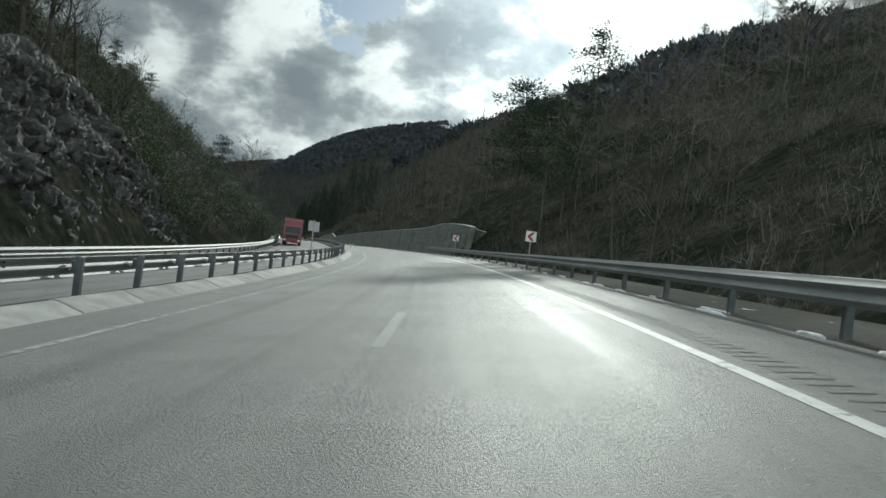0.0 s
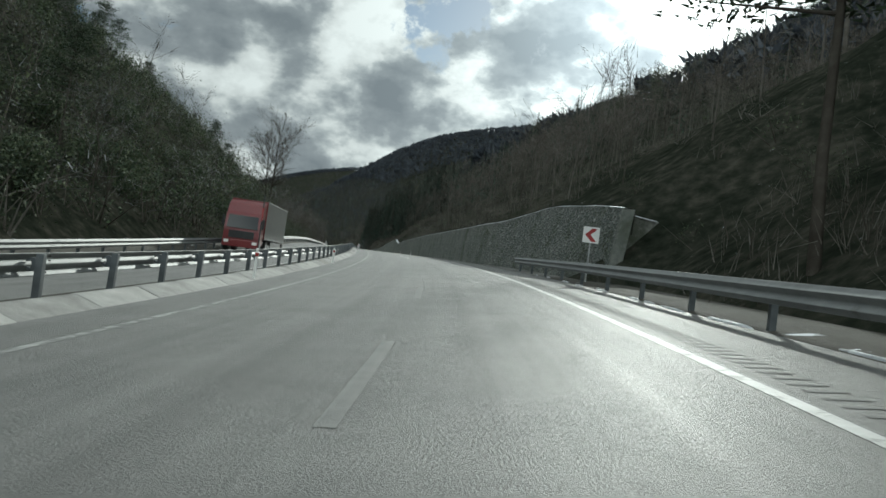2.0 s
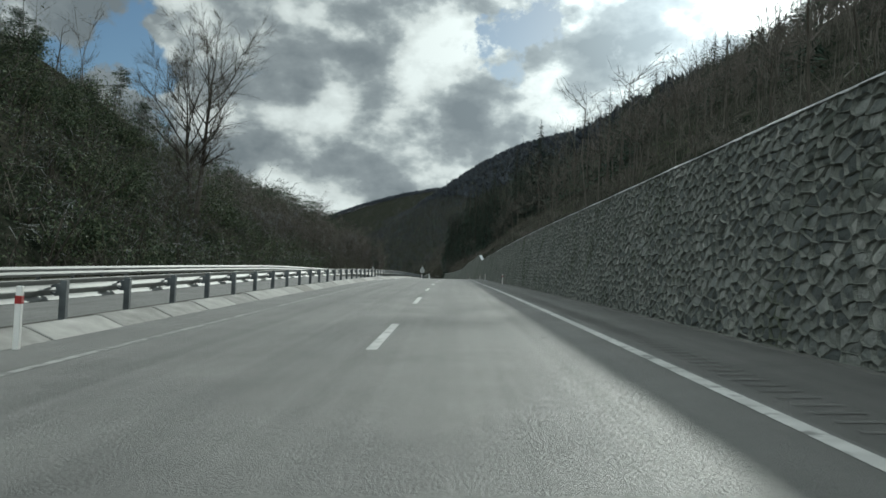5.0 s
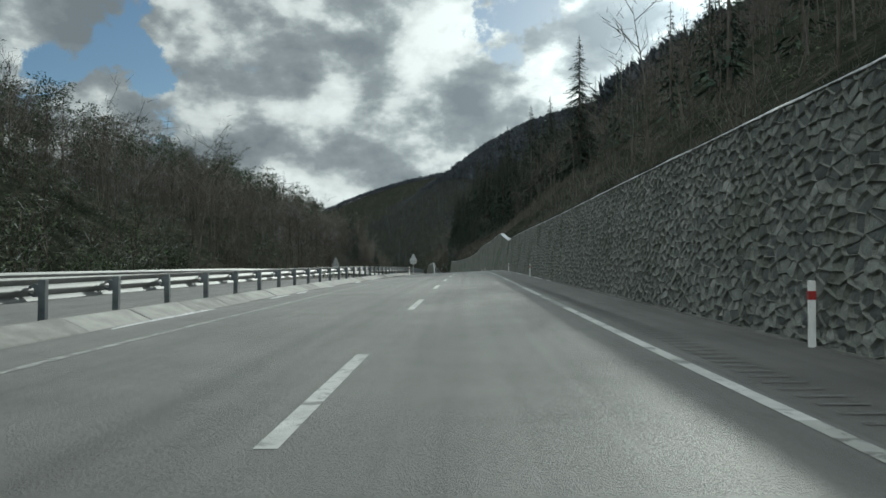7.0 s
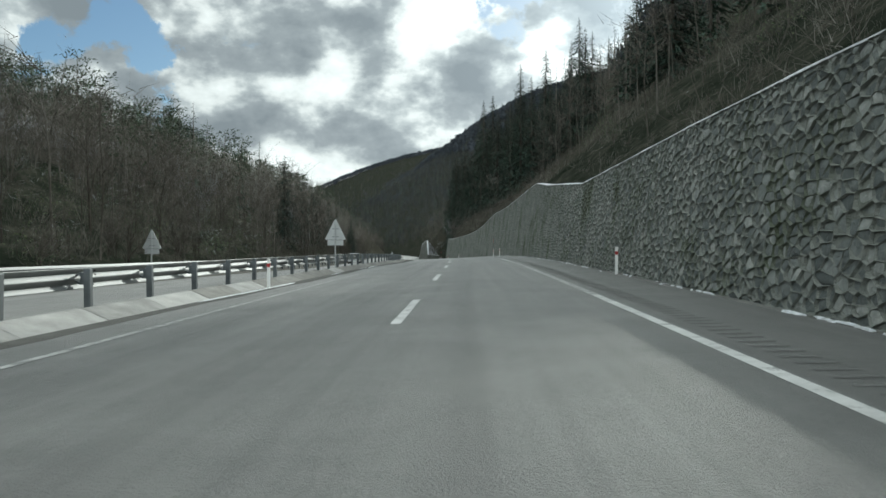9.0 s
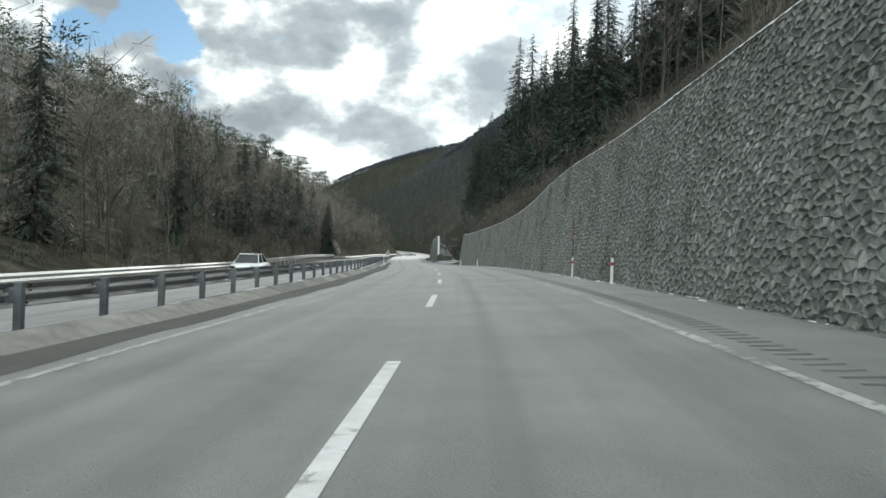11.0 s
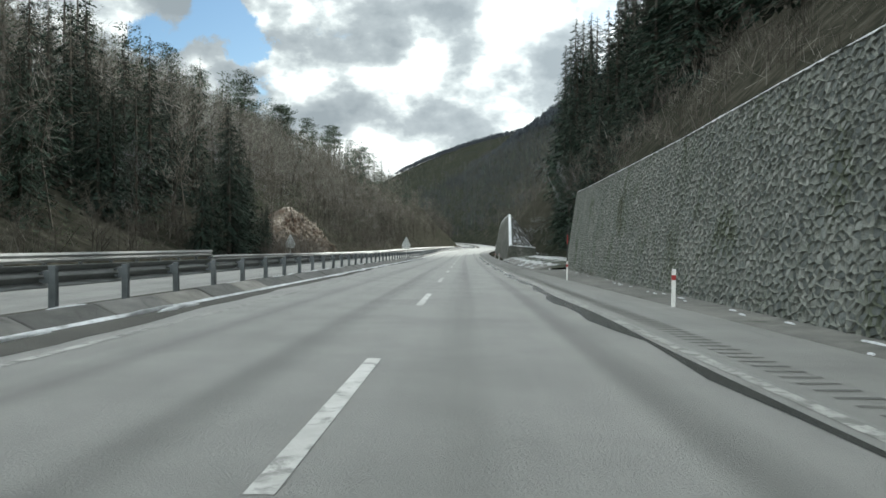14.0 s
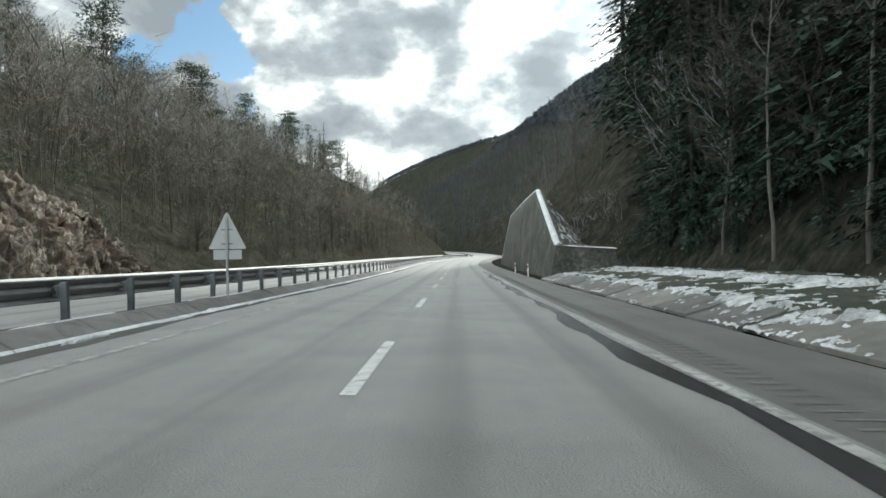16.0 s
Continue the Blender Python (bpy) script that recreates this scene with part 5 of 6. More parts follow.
# trees standing along the foot of the left slope
for i in range(95):
    s = 250 + 6.5 * i + rng.normal(0, 1.5)
    if 442 < s < 503:
        continue
    if (i % 4 == 2 and 330 < s < 390) or (i % 4 and 390 <= s < 446):
        place_tree("fir", "dark green fir among leafless trees", "tree", "trees along the slope's foot", s, -18.5 - rng.uniform(0, 6), FIR[i % 4], rng.uniform(0.4, 0.62))
    else:
        place_tree("bare_tree", BARE_L, "tree", "trees along the slope's foot", s, -17.5 - rng.uniform(0, 7), BARE[i % 6], rng.uniform(0.6, 1.05) * (0.62 if s < 345 else 0.72 if s > 500 else 0.9))
for i in range(26):
    place_tree("fir", "dark green fir among leafless trees", "tree", "trees along the slope's foot", 392 + 2.1 * i + rng.normal(0, 1), -20 - 3.5 * (i % 3) - rng.uniform(0, 3), FIR_FAR[i % 4], rng.uniform(0.38, 0.62))
for i in range(9):
    place_tree("fir", "dark green fir at the overgrown end of the rock outcrop", "tree", "trees along the slope's foot", 441 + 2.3 * i + rng.normal(0, 0.5), -16.0 - rng.uniform(0, 1.2), FIR[i % 4], rng.uniform(0.30, 0.55) if i < 6 else 0.2)
for i in range(18):
    place_tree("fir", "dark green fir above the rock outcrop", "tree", "trees along the slope's foot", 437 + 1.5 * i + rng.normal(0, 0.6), -20.5 - 3.0 * (i % 3) - rng.uniform(0, 2), FIR_FAR[i % 4], rng.uniform(0.40, 0.66))
for i in range(190):
    s, d = rng.uniform(54, 244), -16.6 - 44 * rng.uniform() ** 1.15
    place_tree("shrub", SHRUB_L, "shrub", "shrubs on the slope", s, d, SHRUB[i % 4], rng.uniform(0.8, 1.5) + 0.02 * (-16 - d) * rng.uniform())
for i in range(74):
    s = 246 + 5 * i + rng.normal(0, 2)
    if not 442 < s < 503:
        place_tree("brush", "tangle of leafless brushwood by the verge", "shrub", "brushwood along the verge", s, -16.2 - rng.uniform(0, 2.5), BRUSH[i % 3], rng.uniform(0.5, 1.1))
# snow lies on the boughs of some trees of the left slope
SNOWY_TREE = [tree_meshes(bare_tree(150 + i, 8, 2, 1, 0.18, 0.36, 2, 0.9), BARK, FROST, 3) for i in range(3)]
for i in range(34):
    place_tree("bare_tree", "leafless tree with snow-dusted twigs on the slope", "tree", "snow-dusted trees", 72 + 11.5 * i + rng.normal(0, 3), -17.5 - rng.uniform(0, 20), SNOWY_TREE[i % 3], rng.uniform(0.45, 0.9))
for i in range(16):
    place_tree("pine", "small dark pine on the shrubby slope", "tree", "pines on the crests", rng.uniform(120, 232), -30 - rng.uniform(0, 26), PINES[i % 5], rng.uniform(0.22, 0.42))
for i, (s, d, k) in enumerate(((310, 118, 0.9), (318, 150, 0.8), (326, 172, 1.0), (318, 205, 1.1), (64, 12.5, 0.62), (84, 20, 0.7))):
    place_tree("pine", "slender pine standing on the hill's shoulder", "tree", "pines on the crests", s, d, PINES[(i + 2) % 5], k)

# ---------------------------------------------------------------- the woods behind, too many to count


def wood(name, label, templates, s, d, scales, mats, n=3):
    """Many trees as one mesh, built from a few templates turned and scaled."""
    r = np.random.default_rng(len(s))
    h = ground_height(s, d)
    base = on_road(s, d, h - 0.2)
    which = r.integers(0, len(templates), len(s))
    turn = r.uniform(0, 2 * np.pi, len(s))
    V, F, M, off = [], [], [], 0
    for k, (segs, crown) in enumerate(templates):
        tv, tf = tubes(segs, n)
        cv, cf = crown
        v = np.concatenate([tv, cv])
        f = np.concatenate([tf, cf + len(tv)])
        mt = np.concatenate([np.zeros(len(tf), np.int32), np.ones(len(cf), np.int32)])
        sel = np.where(which == k)[0]
        c, sn = np.cos(turn[sel]), np.sin(turn[sel])
        x = v[None, :, 0] * c[:, None] - v[None, :, 1] * sn[:, None]
        y = v[None, :, 0] * sn[:, None] + v[None, :, 1] * c[:, None]
        P = np.stack([x, y, np.broadcast_to(v[None, :, 2], x.shape)], -1) * scales[sel, None, None] + base[sel, None]
        V.append(P.reshape(-1, 3))
        F.append((np.arange(len(sel))[:, None, None] * len(v) + f[None]).reshape(-1, 3) + off)
        M.append(np.tile(mt, len(sel)))
        off += len(sel) * len(v)
    me = mesh_from(name, np.concatenate(V), np.concatenate(F), mats)
    me.polygons.foreach_set("material_index", np.concatenate(M))
    return tagged(new(name, me), label, "woods", kind="stuff")


def light_bare(seed, twigs=120):
    """A leafless tree for the mass of the wood: a thin stem, a few limbs and a haze of twigs."""
    r = np.random.default_rng(seed)
    h = 11.0
    segs = [[0, 0, -0.5, r.normal(0, 0.4), r.normal(0, 0.4), h * 0.45, 0.085, 0.055]]
    p = np.array(segs[0][3:6])
    e = np.array([r.normal(0, 0.5), r.normal(0, 0.5), h * 0.9])
    segs.append([*p, *e, 0.055, 0.015])
    c, al = [], []
    for _ in range(8):
        k = r.uniform(0.1, 0.95)
        q = p + (e - p) * k if r.uniform() < 0.75 else np.array([0, 0, h * r.uniform(0.2, 0.45)])
        az, el = r.uniform(0, 2 * np.pi), r.uniform(0.35, 1.1)
        d = np.array([np.cos(az) * np.cos(el), np.sin(az) * np.cos(el), np.sin(el)])
        ln = h * r.uniform(0.16, 0.34)
        segs.append([*q, *(q + d * ln), 0.035, 0.012])
        m = twigs // 8
        c.append(q + d * ln * r.uniform(0.15, 1.1, (m, 1)) + r.normal(0, 0.25, (m, 3)))
        al.append(d + r.normal(0, 0.65, (m, 3)) + UPV * 0.2)
    c, al = np.concatenate(c), np.concatenate(al)
    return segs, blades(c, al, r.normal(0, 1, c.shape), r.uniform(0.5, 1.7, len(c)), r.uniform(0.022, 0.055, len(c)))


def twiggy(seed, n=46):
    """Leafless brushwood: a loose thicket of thin rods leaning every way."""
    r = np.random.default_rng(seed)
    c = r.normal(0, 0.75, (n, 3)) * np.array([1, 1, 0.0])
    al = c * 0.25 + r.normal(0, 0.6, (n, 3)) + UPV * 1.0
    c = c + UPV * r.uniform(-0.1, 1.3, (n, 1)) * r.uniform(0.2, 1, (n, 1))
    return [[0, 0, -0.3, 0.1, 0, 1.2, 0.02, 0.01]], blades(c, al, r.normal(0, 1, (n, 3)), r.uniform(0.4, 1.2, n), r.uniform(0.014, 0.032, n))


FAR_BARE = [light_bare(200 + i) for i in range(10)]
FAR_BRUSH = [twiggy(280 + i) for i in range(6)]


def spray(seed, n=26):
    """Nearly level sprays of thin branches, one above the other."""
    r = np.random.default_rng(seed)
    c = r.normal(0, 0.6, (n, 3)) * np.array([1, 1, 0.0]) + UPV * r.uniform(0.5, 1.9, (n, 1))
    return [[0, 0, -0.3, 0.1, 0, 1.6, 0.03, 0.01]], blades(c, r.normal(0, 1, (n, 3)) * np.array([1, 1, 0.25]), r.normal(0, 0.3, (n, 3)) + UPV, r.uniform(0.3, 0.9, n), r.uniform(0.02, 0.05, n))


SPRAY = [spray(290 + i) for i in range(4)]
FAR_FIR = [(fir(220 + i, 18, 17, 6, 3, 1.0)) for i in range(5)]
FAR_PINE = [(pine(240 + i, 14, 14, 28, 0.4, 0.7)) for i in range(5)]
FAR_BUSH = [(lambda g: (g[0][:3], g[1]))(bush(260 + i, 2.2, 140, 0.42)) for i in range(5)]
w = np.random.default_rng(77)


def scatter(n, s0, s1, d0, d1, power=1.0):
    return w.uniform(s0, s1, n), d0 + (d1 - d0) * w.uniform(0, 1, n) ** power


def spread(name, label, templates, leaf, regions, lo, hi):
    s, d = (np.concatenate(q) for q in zip(*[scatter(*g) for g in regions]))
    wood(name, label, templates, s, d, w.uniform(lo, hi, len(s)), [BARK, leaf])


spread("bare_wood", "dense leafless grey-brown broadleaf wood covering the slopes", FAR_BARE, TWIG,
       [(420, 240, 335, -17, -85, 0.85), (350, 240, 380, 40, 110), (300, 170, 300, 60, 215), (60, 60, 235, -35, -90), (70, -60, 50, -24, -60), (1100, 60, 446, 8.8, 105, 0.8), (420, -60, 60, 10, 90, 0.85), (1500, 516, 950, 10, 130, 0.75), (60, 440, 530, 30, 130), (620, 296, 372, 70, 270), (160, 372, 450, 60, 130)], 0.5, 1.0)
spread("beech_wood", "pale grey-brown leafless beech wood covering the slope", FAR_BARE, BEECH,
       [(500, 440, 620, -17, -70, 0.9), (1450, 335, 600, -17, -85, 0.85), (600, 600, 900, -18, -100, 0.85)], 0.5, 1.0)
spread("fir_wood", "scattered dark firs standing in the leafless wood", FAR_FIR, NEEDLE,
       [(150, 340, 950, -32, -90), (30, 360, 470, -24, -50), (80, 240, 410, 25, 80, 1.0), (200, 440, 620, 26, 100, 0.9), (200, 300, 950, 34, 150), (40, 60, 300, 45, 110), (240, 950, 1600, 10, 240), (120, 950, 1600, -20, -140)], 0.45, 0.95)
spread("pine_wood", "pines with layered crowns along the crests", FAR_PINE, PINE,
       [(170, 330, 950, -48, -110), (60, 250, 330, -50, -80), (90, 330, 480, -34, -80), (25, 60, 180, -62, -90), (40, 60, 420, 50, 120), (80, 560, 950, 40, 140)], 0.7, 1.1)
spread("undergrowth", "dark evergreen shrubs and brambles under the trees", FAR_BUSH, BUSH,
       [(500, 50, 245, -16.2, -40, 1.1), (200, 0, 52, -23, -45, 0.8), (500, 245, 440, -16.5, -50, 0.9), (650, 440, 620, -16.5, -60, 0.9), (200, 60, 446, 9.0, 45, 0.8), (300, -40, 90, 9.5, 60, 0.8), (300, 448, 700, 14, 50)], 0.4, 1.1)
spread("undergrowth", "evergreen shrubs crowding the steep slope", FAR_BUSH, BUSH, [(700, 50, 245, -16.2, -42, 1.0), (800, 50, 245, -36, -78, 0.8)], 0.8, 1.7)
spread("snowy_brush", "snow-dusted sprays of branches on the evergreen slope", SPRAY, FROST, [(1000, 60, 245, -16.5, -52, 1.0), (320, 250, 600, -17, -50)], 0.7, 1.6)
spread("brushwood", "thick leafless brushwood and saplings covering the ground", FAR_BRUSH, TWIG,
       [(1500, 240, 620, -16.0, -55, 1.2), (300, 50, 240, -16, -60), (900, 86, 450, 7.5, 40, 1.1), (1500, -30, 80, 9, 55, 1.0), (200, 0, 52, -23, -40), (500, 430, 640, 14.5, 50), (250, 380, 452, 9.5, 20), (900, 440, 600, -16.2, -45, 1.1), (150, 450, 478, -15.5, -17.5)], 0.5, 1.25)
s, d = scatter(70, 499, 522, 8.9, 13.5)
wood("snowy_brush", "tangle of snow-dusted branches behind the sloping wall", FAR_BRUSH, s, d, w.uniform(0.5, 0.9, len(s)), [BARK, FROST])
# distant slopes: larger, simpler crowns, their blue-grey haze put into the twig colour


def tuft(seed, n, h):
    r = np.random.default_rng(seed)
    c = np.stack([r.normal(0, 0.16, n), r.normal(0, 0.16, n), r.uniform(0.12, 0.75, n)], 1) * h
    al = c * np.array([1.2, 1.2, 0.0]) + r.normal(0, 0.12, (n, 3)) * h + UPV * 0.25 * h
    return [[0, 0, -0.5, 0, 0, h * 0.7, 0.14, 0.06]], blades(c, al, r.normal(0, 1, (n, 3)), h * r.uniform(0.08, 0.20, n), h * r.uniform(0.010, 0.028, n))


FAR2 = [tuft(300 + i, 34, 12) for i in range(6)]
s, d = (np.concatenate(q) for q in zip(scatter(3000, 1400, 2400, -390, 500), scatter(3200, 300, 1450, 90, 430), scatter(700, 250, 1400, -100, -260), scatter(1800, 1230, 1650, 180, 440), scatter(2200, 900, 1500, 10, 220), scatter(1300, 900, 1500, -18, -160)))
wood("distant_wood", "hazy leafless wood on the distant hills", FAR2, s, d, w.uniform(0.55, 1.0, len(s)), [BARK, HAZE_TWIG])


def crown(seed, n, h):
    """A far-off leafless crown: a short stem and a rounded mass of twig bundles."""
    r = np.random.default_rng(seed)
    q = r.normal(0, 1, (n, 3))
    q /= np.linalg.norm(q, axis=1, keepdims=True)
    c = (q * r.uniform(0.1, 0.26, (n, 1)) + UPV * 0.55) * h
    return [[0, 0, -0.5, 0, 0, h * 0.6, 0.16, 0.08]], blades(c, q + UPV * 0.7 + r.normal(0, 0.4, (n, 3)), r.normal(0, 1, (n, 3)), h * r.uniform(0.18, 0.34, n), h * r.uniform(0.10, 0.18, n))


# crest crowns use the same twig colour with haze painted in
CRESTS = [crown(340 + i, 26, 12) for i in range(5)]
s, d = (np.concatenate(q) for q in zip(scatter(2600, 1240, 1540, 215, 540), scatter(900, 2060, 2330, 160, 500), scatter(500, 420, 470, 60, 140), scatter(300, 190, 310, 80, 215)))
wood("distant_wood", "leafless wood along the crests of the far hills", CRESTS, s, d, w.uniform(0.6, 1.1, len(s)), [BARK, HAZE_TWIG])
FAR3 = [fir(320 + i, 15, 9, 5, 2) for i in range(3)]
s, d = (np.concatenate(q) for q in zip(scatter(500, 1000, 2300, -200, 450), scatter(260, 1240, 1520, 220, 540), scatter(350, 300, 1200, 90, 380)))
wood("distant_firs", "small dark firs dotted over the distant hills", FAR3, s, d, w.uniform(0.7, 1.3, len(s)), [BARK, NEEDLE])

# ---------------------------------------------------------------- signs and marker posts


def marker_post(s, d, h, turn=0.0, tall=False):
    t = thing("marker_post", "tall red and white snow pole" if tall else "white marker post with a red reflector", "marker post", "marker posts", at=road_pose(s, d, h, turn))
    bm = bmesh.new()
    box_bm(bm, -0.03 if tall else -0.042, 0.03 if tall else 0.042, -0.03, 0.03, -0.2, 0.84, 0.012)
    piece("post", bm_mesh("post", bm, WHITE), t)
    piece("reflector", box_mesh("reflector", -0.045, 0.045, -0.033, 0.033, 0.60, 0.71, RED, 0.004), t, label="dull red reflective band")
    if tall:
        for k in range(4):
            piece("pole", box_mesh("pole", -0.016, 0.016, -0.016, 0.016, 0.83 + 0.4 * k, 1.23 + 0.4 * k, RED if k == 2 else DARK, 0.004), t)
    return t


for s, d, h, tall in ((200.4, 5.5, -0.03, False), (243.0, 5.5, -0.03, False), (270.3, 5.5, -0.03, False), (328.4, 5.5, -0.03, False), (336, 5.5, -0.03, True), (386.5, 5.5, -0.03, False), (425.5, 5.52, -0.03, True), (408, 5.5, -0.03, False), (512, 5.6, -0.03, True), (504, 5.9, -0.03, False),
                      (46.3, -4.70, 0.0, False), (94.9, -4.70, 0.0, False), (145.4, -4.70, 0.0, False), (268.8, -4.70, 0.0, False), (76, -4.9, 0.1, True), (389.6, -4.66, 0.0, False), (453, -5.9, 0.1, False)):
    marker_post(s, d, h, 0, tall)


def pole(t, h):
    bm = bmesh.new()
    bmesh.ops.create_cone(bm, cap_ends=True, segments=12, radius1=0.035, radius2=0.035, depth=h + 0.3, matrix=Matrix.Translation((0, 0, (h - 0.3) / 2)))
    piece("pole", bm_mesh("pole", bm, SIGN_BACK), t)


def plate(t, name, outline, y, mat, thick=0.012, label=""):
    bm = bmesh.new()
    fr = [bm.verts.new((x, y, z)) for x, z in outline]
    bk = [bm.verts.new((x, y + thick, z)) for x, z in outline]
    bm.faces.new(fr)
    bm.faces.new(bk[::-1])
    for i in range(len(fr)):
        j = (i + 1) % len(fr)
        bm.faces.new((fr[j], fr[i], bk[i], bk[j]))
    bmesh.ops.recalc_face_normals(bm, faces=bm.faces[:])
    return piece(name, bm_mesh(name, bm, mat), t, label=label)


def triangle_sign(s, d, h, turn, low):
    t = thing("warning_sign", "triangular warning sign seen from its bare grey back", "sign", "warning signs", at=road_pose(s, d, h, turn))
    pole(t, low + 0.9)
    tri = [(-0.50, low + 0.03), (-0.47, low), (0.47, low), (0.50, low + 0.03), (0.03, low + 0.97), (-0.03, low + 0.97)]
    plate(t, "panel", tri, 0.045, SIGN_BACK)
    plate(t, "extra_plate", [(-0.38, low - 0.28), (0.38, low - 0.28), (0.38, low - 0.02), (-0.38, low - 0.02)], 0.045, SIGN_BACK)
    for z in (low + 0.12, low + 0.5):
        piece("bracket", box_mesh("bracket", -0.16, 0.16, 0.03, 0.047, z, z + 0.04, STEEL), t)


triangle_sign(470.6, -5.15, 0.1, 0, 1.38)
triangle_sign(283.6, -5.3, 0.1, 0, 1.46)
triangle_sign(461.5, -15.2, 0.1, 0, 1.2)
triangle_sign(286, -15.2, 0.1, 0, 1.4)
t = thing("direction_sign", "two small grey sign panels on one post, seen from behind", "sign", at=road_pose(42.3, -6.0, 0.1, 0))
pole(t, 2.35)
plate(t, "panel", [(-0.30, 1.75), (-0.02, 1.75), (-0.02, 2.3), (-0.30, 2.3)], 0.045, SIGN_BACK)
plate(t, "panel", [(0.02, 1.72), (0.30, 1.72), (0.30, 2.27), (0.02, 2.27)], 0.045, SIGN_BACK)
for s, d in ((48.0, 7.0), (84.5, 6.6)):
    t = thing("chevron_sign", "white square sign with a red chevron pointing along the bend", "sign", "chevron signs", at=road_pose(s, d, 0.0, -8))
    pole(t, 2.2)
    plate(t, "panel", [(-0.33, 1.62), (0.33, 1.62), (0.33, 2.28), (-0.33, 2.28)], -0.055, WHITE)
    plate(t, "chevron", [(0.24, 1.68), (0.02, 1.68), (-0.24, 1.95), (0.02, 2.22), (0.24, 2.22), (-0.02, 1.95)], -0.061, RED, 0.004, "red chevron")

# ---------------------------------------------------------------- vehicles on the oncoming carriageway


def wheel(parent, x, y, r, w):
    bm = bmesh.new()
    bmesh.ops.create_cone(bm, cap_ends=True, segments=24, radius1=r, radius2=r, depth=w, matrix=Matrix.Translation((x, y, r)) @ Matrix.Rotation(math.pi / 2, 4, "Y"))
    bmesh.ops.bevel(bm, geom=[e for e in bm.edges if len(e.link_faces) == 2 and any(len(f.verts) > 4 for f in e.link_faces)], offset=r * 0.12, segments=2, affect="EDGES")
    o = piece("wheel", bm_mesh("wheel", bm, RUBBER), parent)
    bm = bmesh.new()
    bmesh.ops.create_cone(bm, cap_ends=True, segments=20, radius1=r * 0.55, radius2=r * 0.5, depth=w + 0.03, matrix=Matrix.Translation((x, y, r)) @ Matrix.Rotation(math.pi / 2, 4, "Y"))
    piece("rim", bm_mesh("rim", bm, STEEL), o)


def lorry(s, d):
    """An articulated lorry coming the other way: its front at local -y."""
    t = thing("lorry", "red articulated lorry with a grey tarpaulin trailer", "lorry", at=road_pose(s, d, -0.05, 0))
    bm = bmesh.new()
    side = [(-2.3, 0.55), (-2.38, 0.95), (-2.36, 1.55), (-2.05, 2.55), (-1.75, 2.75), (-1.2, 3.35), (-0.55, 3.62), (-0.32, 3.6), (-0.28, 0.8), (-0.4, 0.55)]
    a = [bm.verts.new((-1.22, y, z)) for y, z in side]
    b = [bm.verts.new((1.22, y, z)) for y, z in side]
    bm.faces.new(a)
    bm.faces.new(b[::-1])
    for i in range(len(side)):
        j = (i + 1) % len(side)
        bm.faces.new((a[j], a[i], b[i], b[j]))
    bmesh.ops.recalc_face_normals(bm, faces=bm.faces[:])
    bmesh.ops.bevel(bm, geom=bm.edges[:], offset=0.06, segments=2, affect="EDGES")
    cab = piece("cab", bm_mesh("cab", bm, TRUCK_RED), t, label="red driver's cab with roof deflector")
    bm = bmesh.new()
    vs = [bm.verts.new(p) for p in ((-1.05, -2.385, 1.62), (1.05, -2.385, 1.62), (1.0, -2.09, 2.5), (-1.0, -2.09, 2.5))]
    bm.faces.new(vs)
    r2 = bmesh.ops.extrude_face_region(bm, geom=bm.faces[:])
    bmesh.ops.translate(bm, verts=[g for g in r2["geom"] if isinstance(g, bmesh.types.BMVert)], vec=(0, -0.03, 0.01))
    piece("windscreen", bm_mesh("windscreen", bm, GLASS), cab)
    for x in (-1.235, 1.235):
        piece("side_window", box_mesh("side_window", x - 0.01, x + 0.01, -1.9, -1.05, 1.7, 2.4, GLASS), cab)
        piece("mirror", box_mesh("mirror", x + (0.05 if x > 0 else -0.2), x + (0.2 if x > 0 else -0.05), -2.2, -2.1, 1.75, 2.4, DARK, 0.03), cab)
    piece("grille", box_mesh("grille", -0.85, 0.85, -2.43, -2.36, 0.95, 1.45, DARK, 0.02), cab)
    piece("bumper", box_mesh("bumper", -1.24, 1.24, -2.45, -2.2, 0.35, 0.85, TRUCK_RED, 0.05), cab)
    for x in (-0.95, 0.95):
        piece("headlight", box_mesh("headlight", x - 0.16, x + 0.16, -2.47, -2.42, 0.58, 0.78, WHITE, 0.02), cab)
    for o in [cab, *cab.children]:                     # a short day cab
        o.data.transform(Matrix.Translation((0, -0.08, 0)) @ Matrix.Diagonal((1, 0.74, 1, 1)))
    tr = piece("trailer", box_mesh("trailer", -1.26, 1.26, -0.02, 10.2, 1.15, 3.72, TARP, 0.05), t, label="grey tarpaulin trailer body")
    piece("headboard", box_mesh("headboard", -1.27, 1.27, -0.08, 0.0, 1.1, 3.74, TRUCK_RED, 0.01), tr)
    for x in (-1.27, 1.27):
        for z in (1.12, 3.71):
            piece("rail", box_mesh("rail", x - 0.03, x + 0.03, -0.04, 10.22, z - 0.05, z + 0.05, STEEL, 0.01), tr)
    piece("chassis", box_mesh("chassis", -0.45, 0.45, -1.5, 10.5, 0.75, 1.12, DARK, 0.02), t)
    piece("side_guard", box_mesh("side_guard", -1.22, -1.17, 3.5, 8.6, 0.5, 0.95, STEEL, 0.02), t)
    piece("side_guard", box_mesh("side_guard", 1.17, 1.22, 3.5, 8.6, 0.5, 0.95, STEEL, 0.02), t)
    for y in (-1.15, 1.6, 7.3, 8.6, 9.9):
        for x in (-1.05, 1.05):
            wheel(t, x, y, 0.5, 0.32)


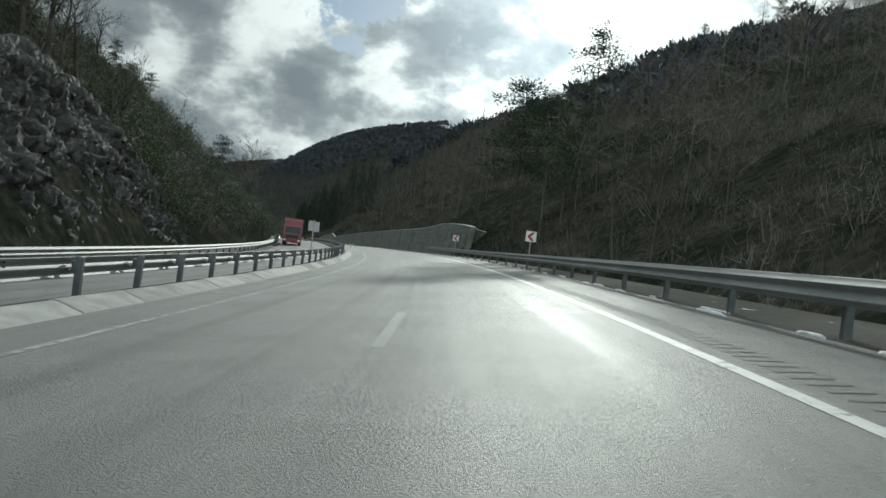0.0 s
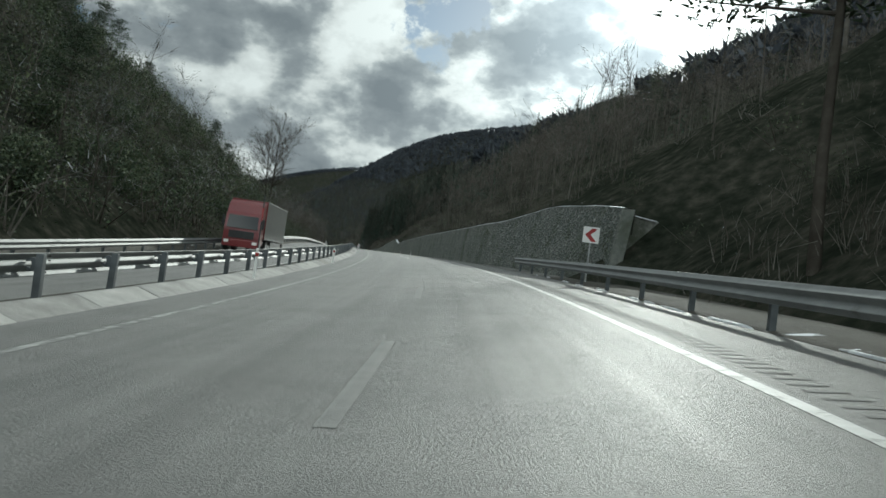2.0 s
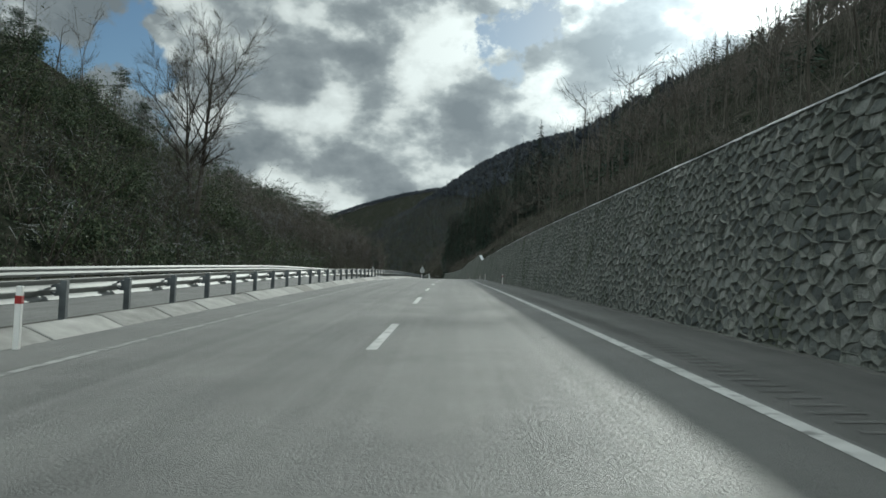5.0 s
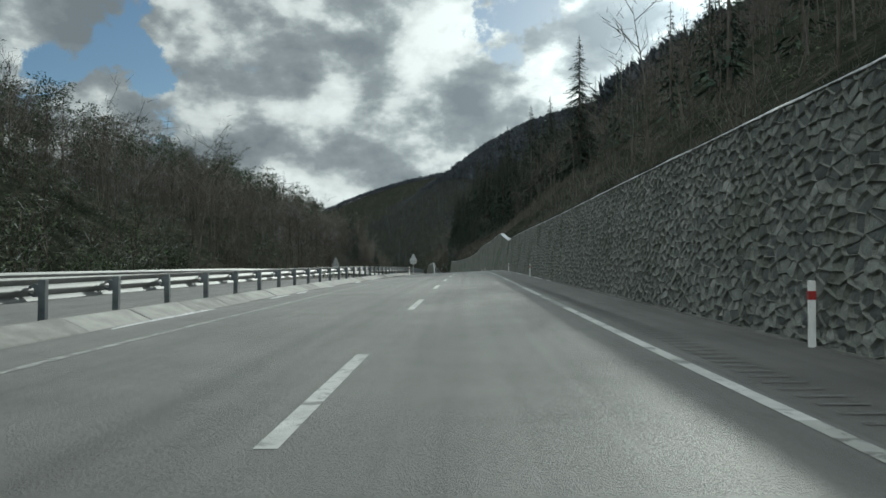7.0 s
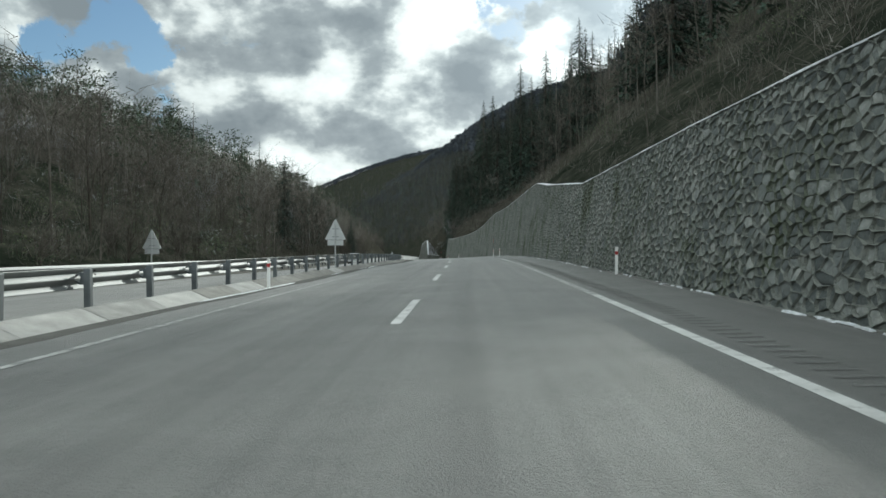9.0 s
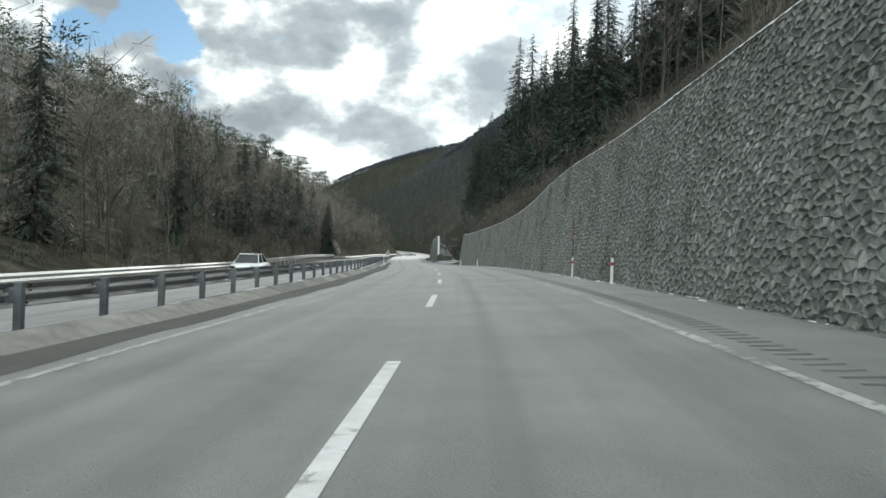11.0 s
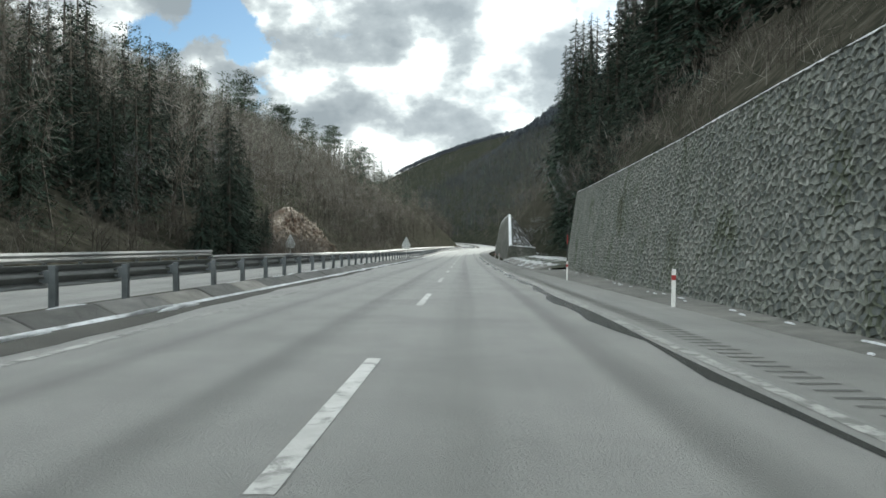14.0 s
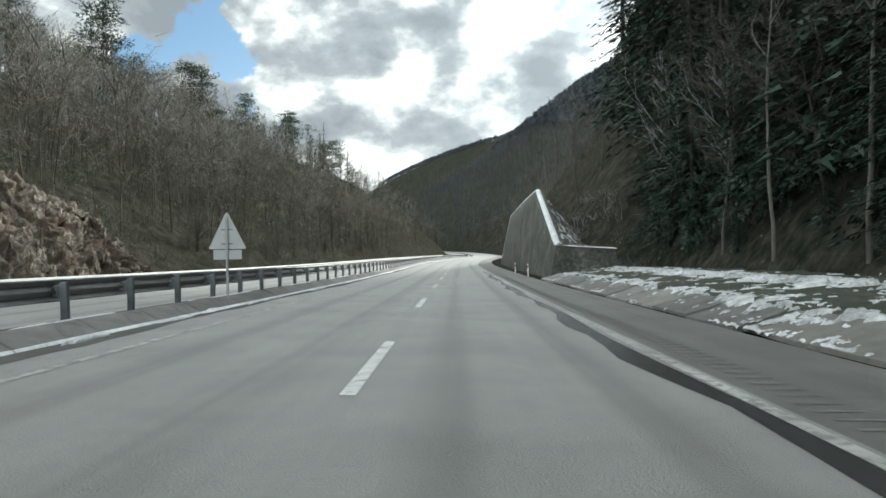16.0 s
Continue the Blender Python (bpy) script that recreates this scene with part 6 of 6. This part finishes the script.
def saloon(s, d):
    t = thing("car", "white saloon car on the oncoming carriageway", "car", at=road_pose(s, d, -0.05, 0))
    bm = bmesh.new()
    side = [(-2.1, 0.32), (-2.15, 0.55), (-2.05, 0.72), (-1.15, 0.88), (0.95, 0.90), (1.95, 0.86), (2.1, 0.62), (2.08, 0.34)]
    for pts, x0 in ((side, 0.84),):
        a = [bm.verts.new((-x0, y, z)) for y, z in pts]
        b = [bm.verts.new((x0, y, z)) for y, z in pts]
        bm.faces.new(a)
        bm.faces.new(b[::-1])
        for i in range(len(pts)):
            j = (i + 1) % len(pts)
            bm.faces.new((a[j], a[i], b[i], b[j]))
    bmesh.ops.recalc_face_normals(bm, faces=bm.faces[:])
    bmesh.ops.bevel(bm, geom=bm.edges[:], offset=0.07, segments=3, affect="EDGES")
    body = piece("body", bm_mesh("body", bm, CAR_WHITE, True), t)
    lo = [(-0.76, -1.2, 0.86), (0.76, -1.2, 0.86), (0.76, 1.35, 0.88), (-0.76, 1.35, 0.88)]
    hi = [(-0.58, -0.45, 1.38), (0.58, -0.45, 1.38), (0.58, 0.75, 1.40), (-0.58, 0.75, 1.40)]
    for i, name in enumerate(("windscreen", "side_window", "rear_window", "side_window")):
        j = (i + 1) % 4
        quad = np.array([lo[i], lo[j], hi[j], hi[i]])
        inner = quad * 0.98 + np.array([[0, 0.003, 0.01]])
        piece(name, mesh_from(name, np.concatenate([quad, inner]), [(0, 1, 2, 3), (7, 6, 5, 4), (0, 4, 5, 1), (1, 5, 6, 2), (2, 6, 7, 3), (3, 7, 4, 0)], GLASS), t)
    piece("roof", box_mesh("roof", -0.62, 0.62, -0.5, 0.8, 1.37, 1.43, CAR_WHITE, 0.02), body)
    for x in (-1, 1):
        for y0, y1, z0, z1 in ((-1.22, -0.45, 0.87, 1.4), (0.75, 1.38, 1.4, 0.88), (0.12, 0.18, 0.88, 1.4)):
            v = np.array([[x * (0.775 if z0 < 1 else 0.6), y0, z0], [x * (0.775 if z0 < 1 else 0.6), y0 + 0.09, z0], [x * (0.6 if z1 > 1 else 0.775), y1 + 0.09, z1], [x * (0.6 if z1 > 1 else 0.775), y1, z1]])
            v = np.concatenate([v, v + np.array([[x * -0.03, 0, 0]])])
            piece("pillar", mesh_from("pillar", v, [(0, 1, 2, 3), (7, 6, 5, 4), (0, 4, 5, 1), (2, 6, 7, 3), (1, 5, 6, 2), (0, 3, 7, 4)], CAR_WHITE), body)
        piece("headlight", box_mesh("headlight", x * 0.62 - 0.17, x * 0.62 + 0.17, -2.16, -2.08, 0.56, 0.70, GLASS, 0.02), body)
        for y in (-1.3, 1.3):
            wheel(t, x * 0.74, y, 0.31, 0.2)


lorry(108.3, -12.0)
saloon(352.8, -11.9)
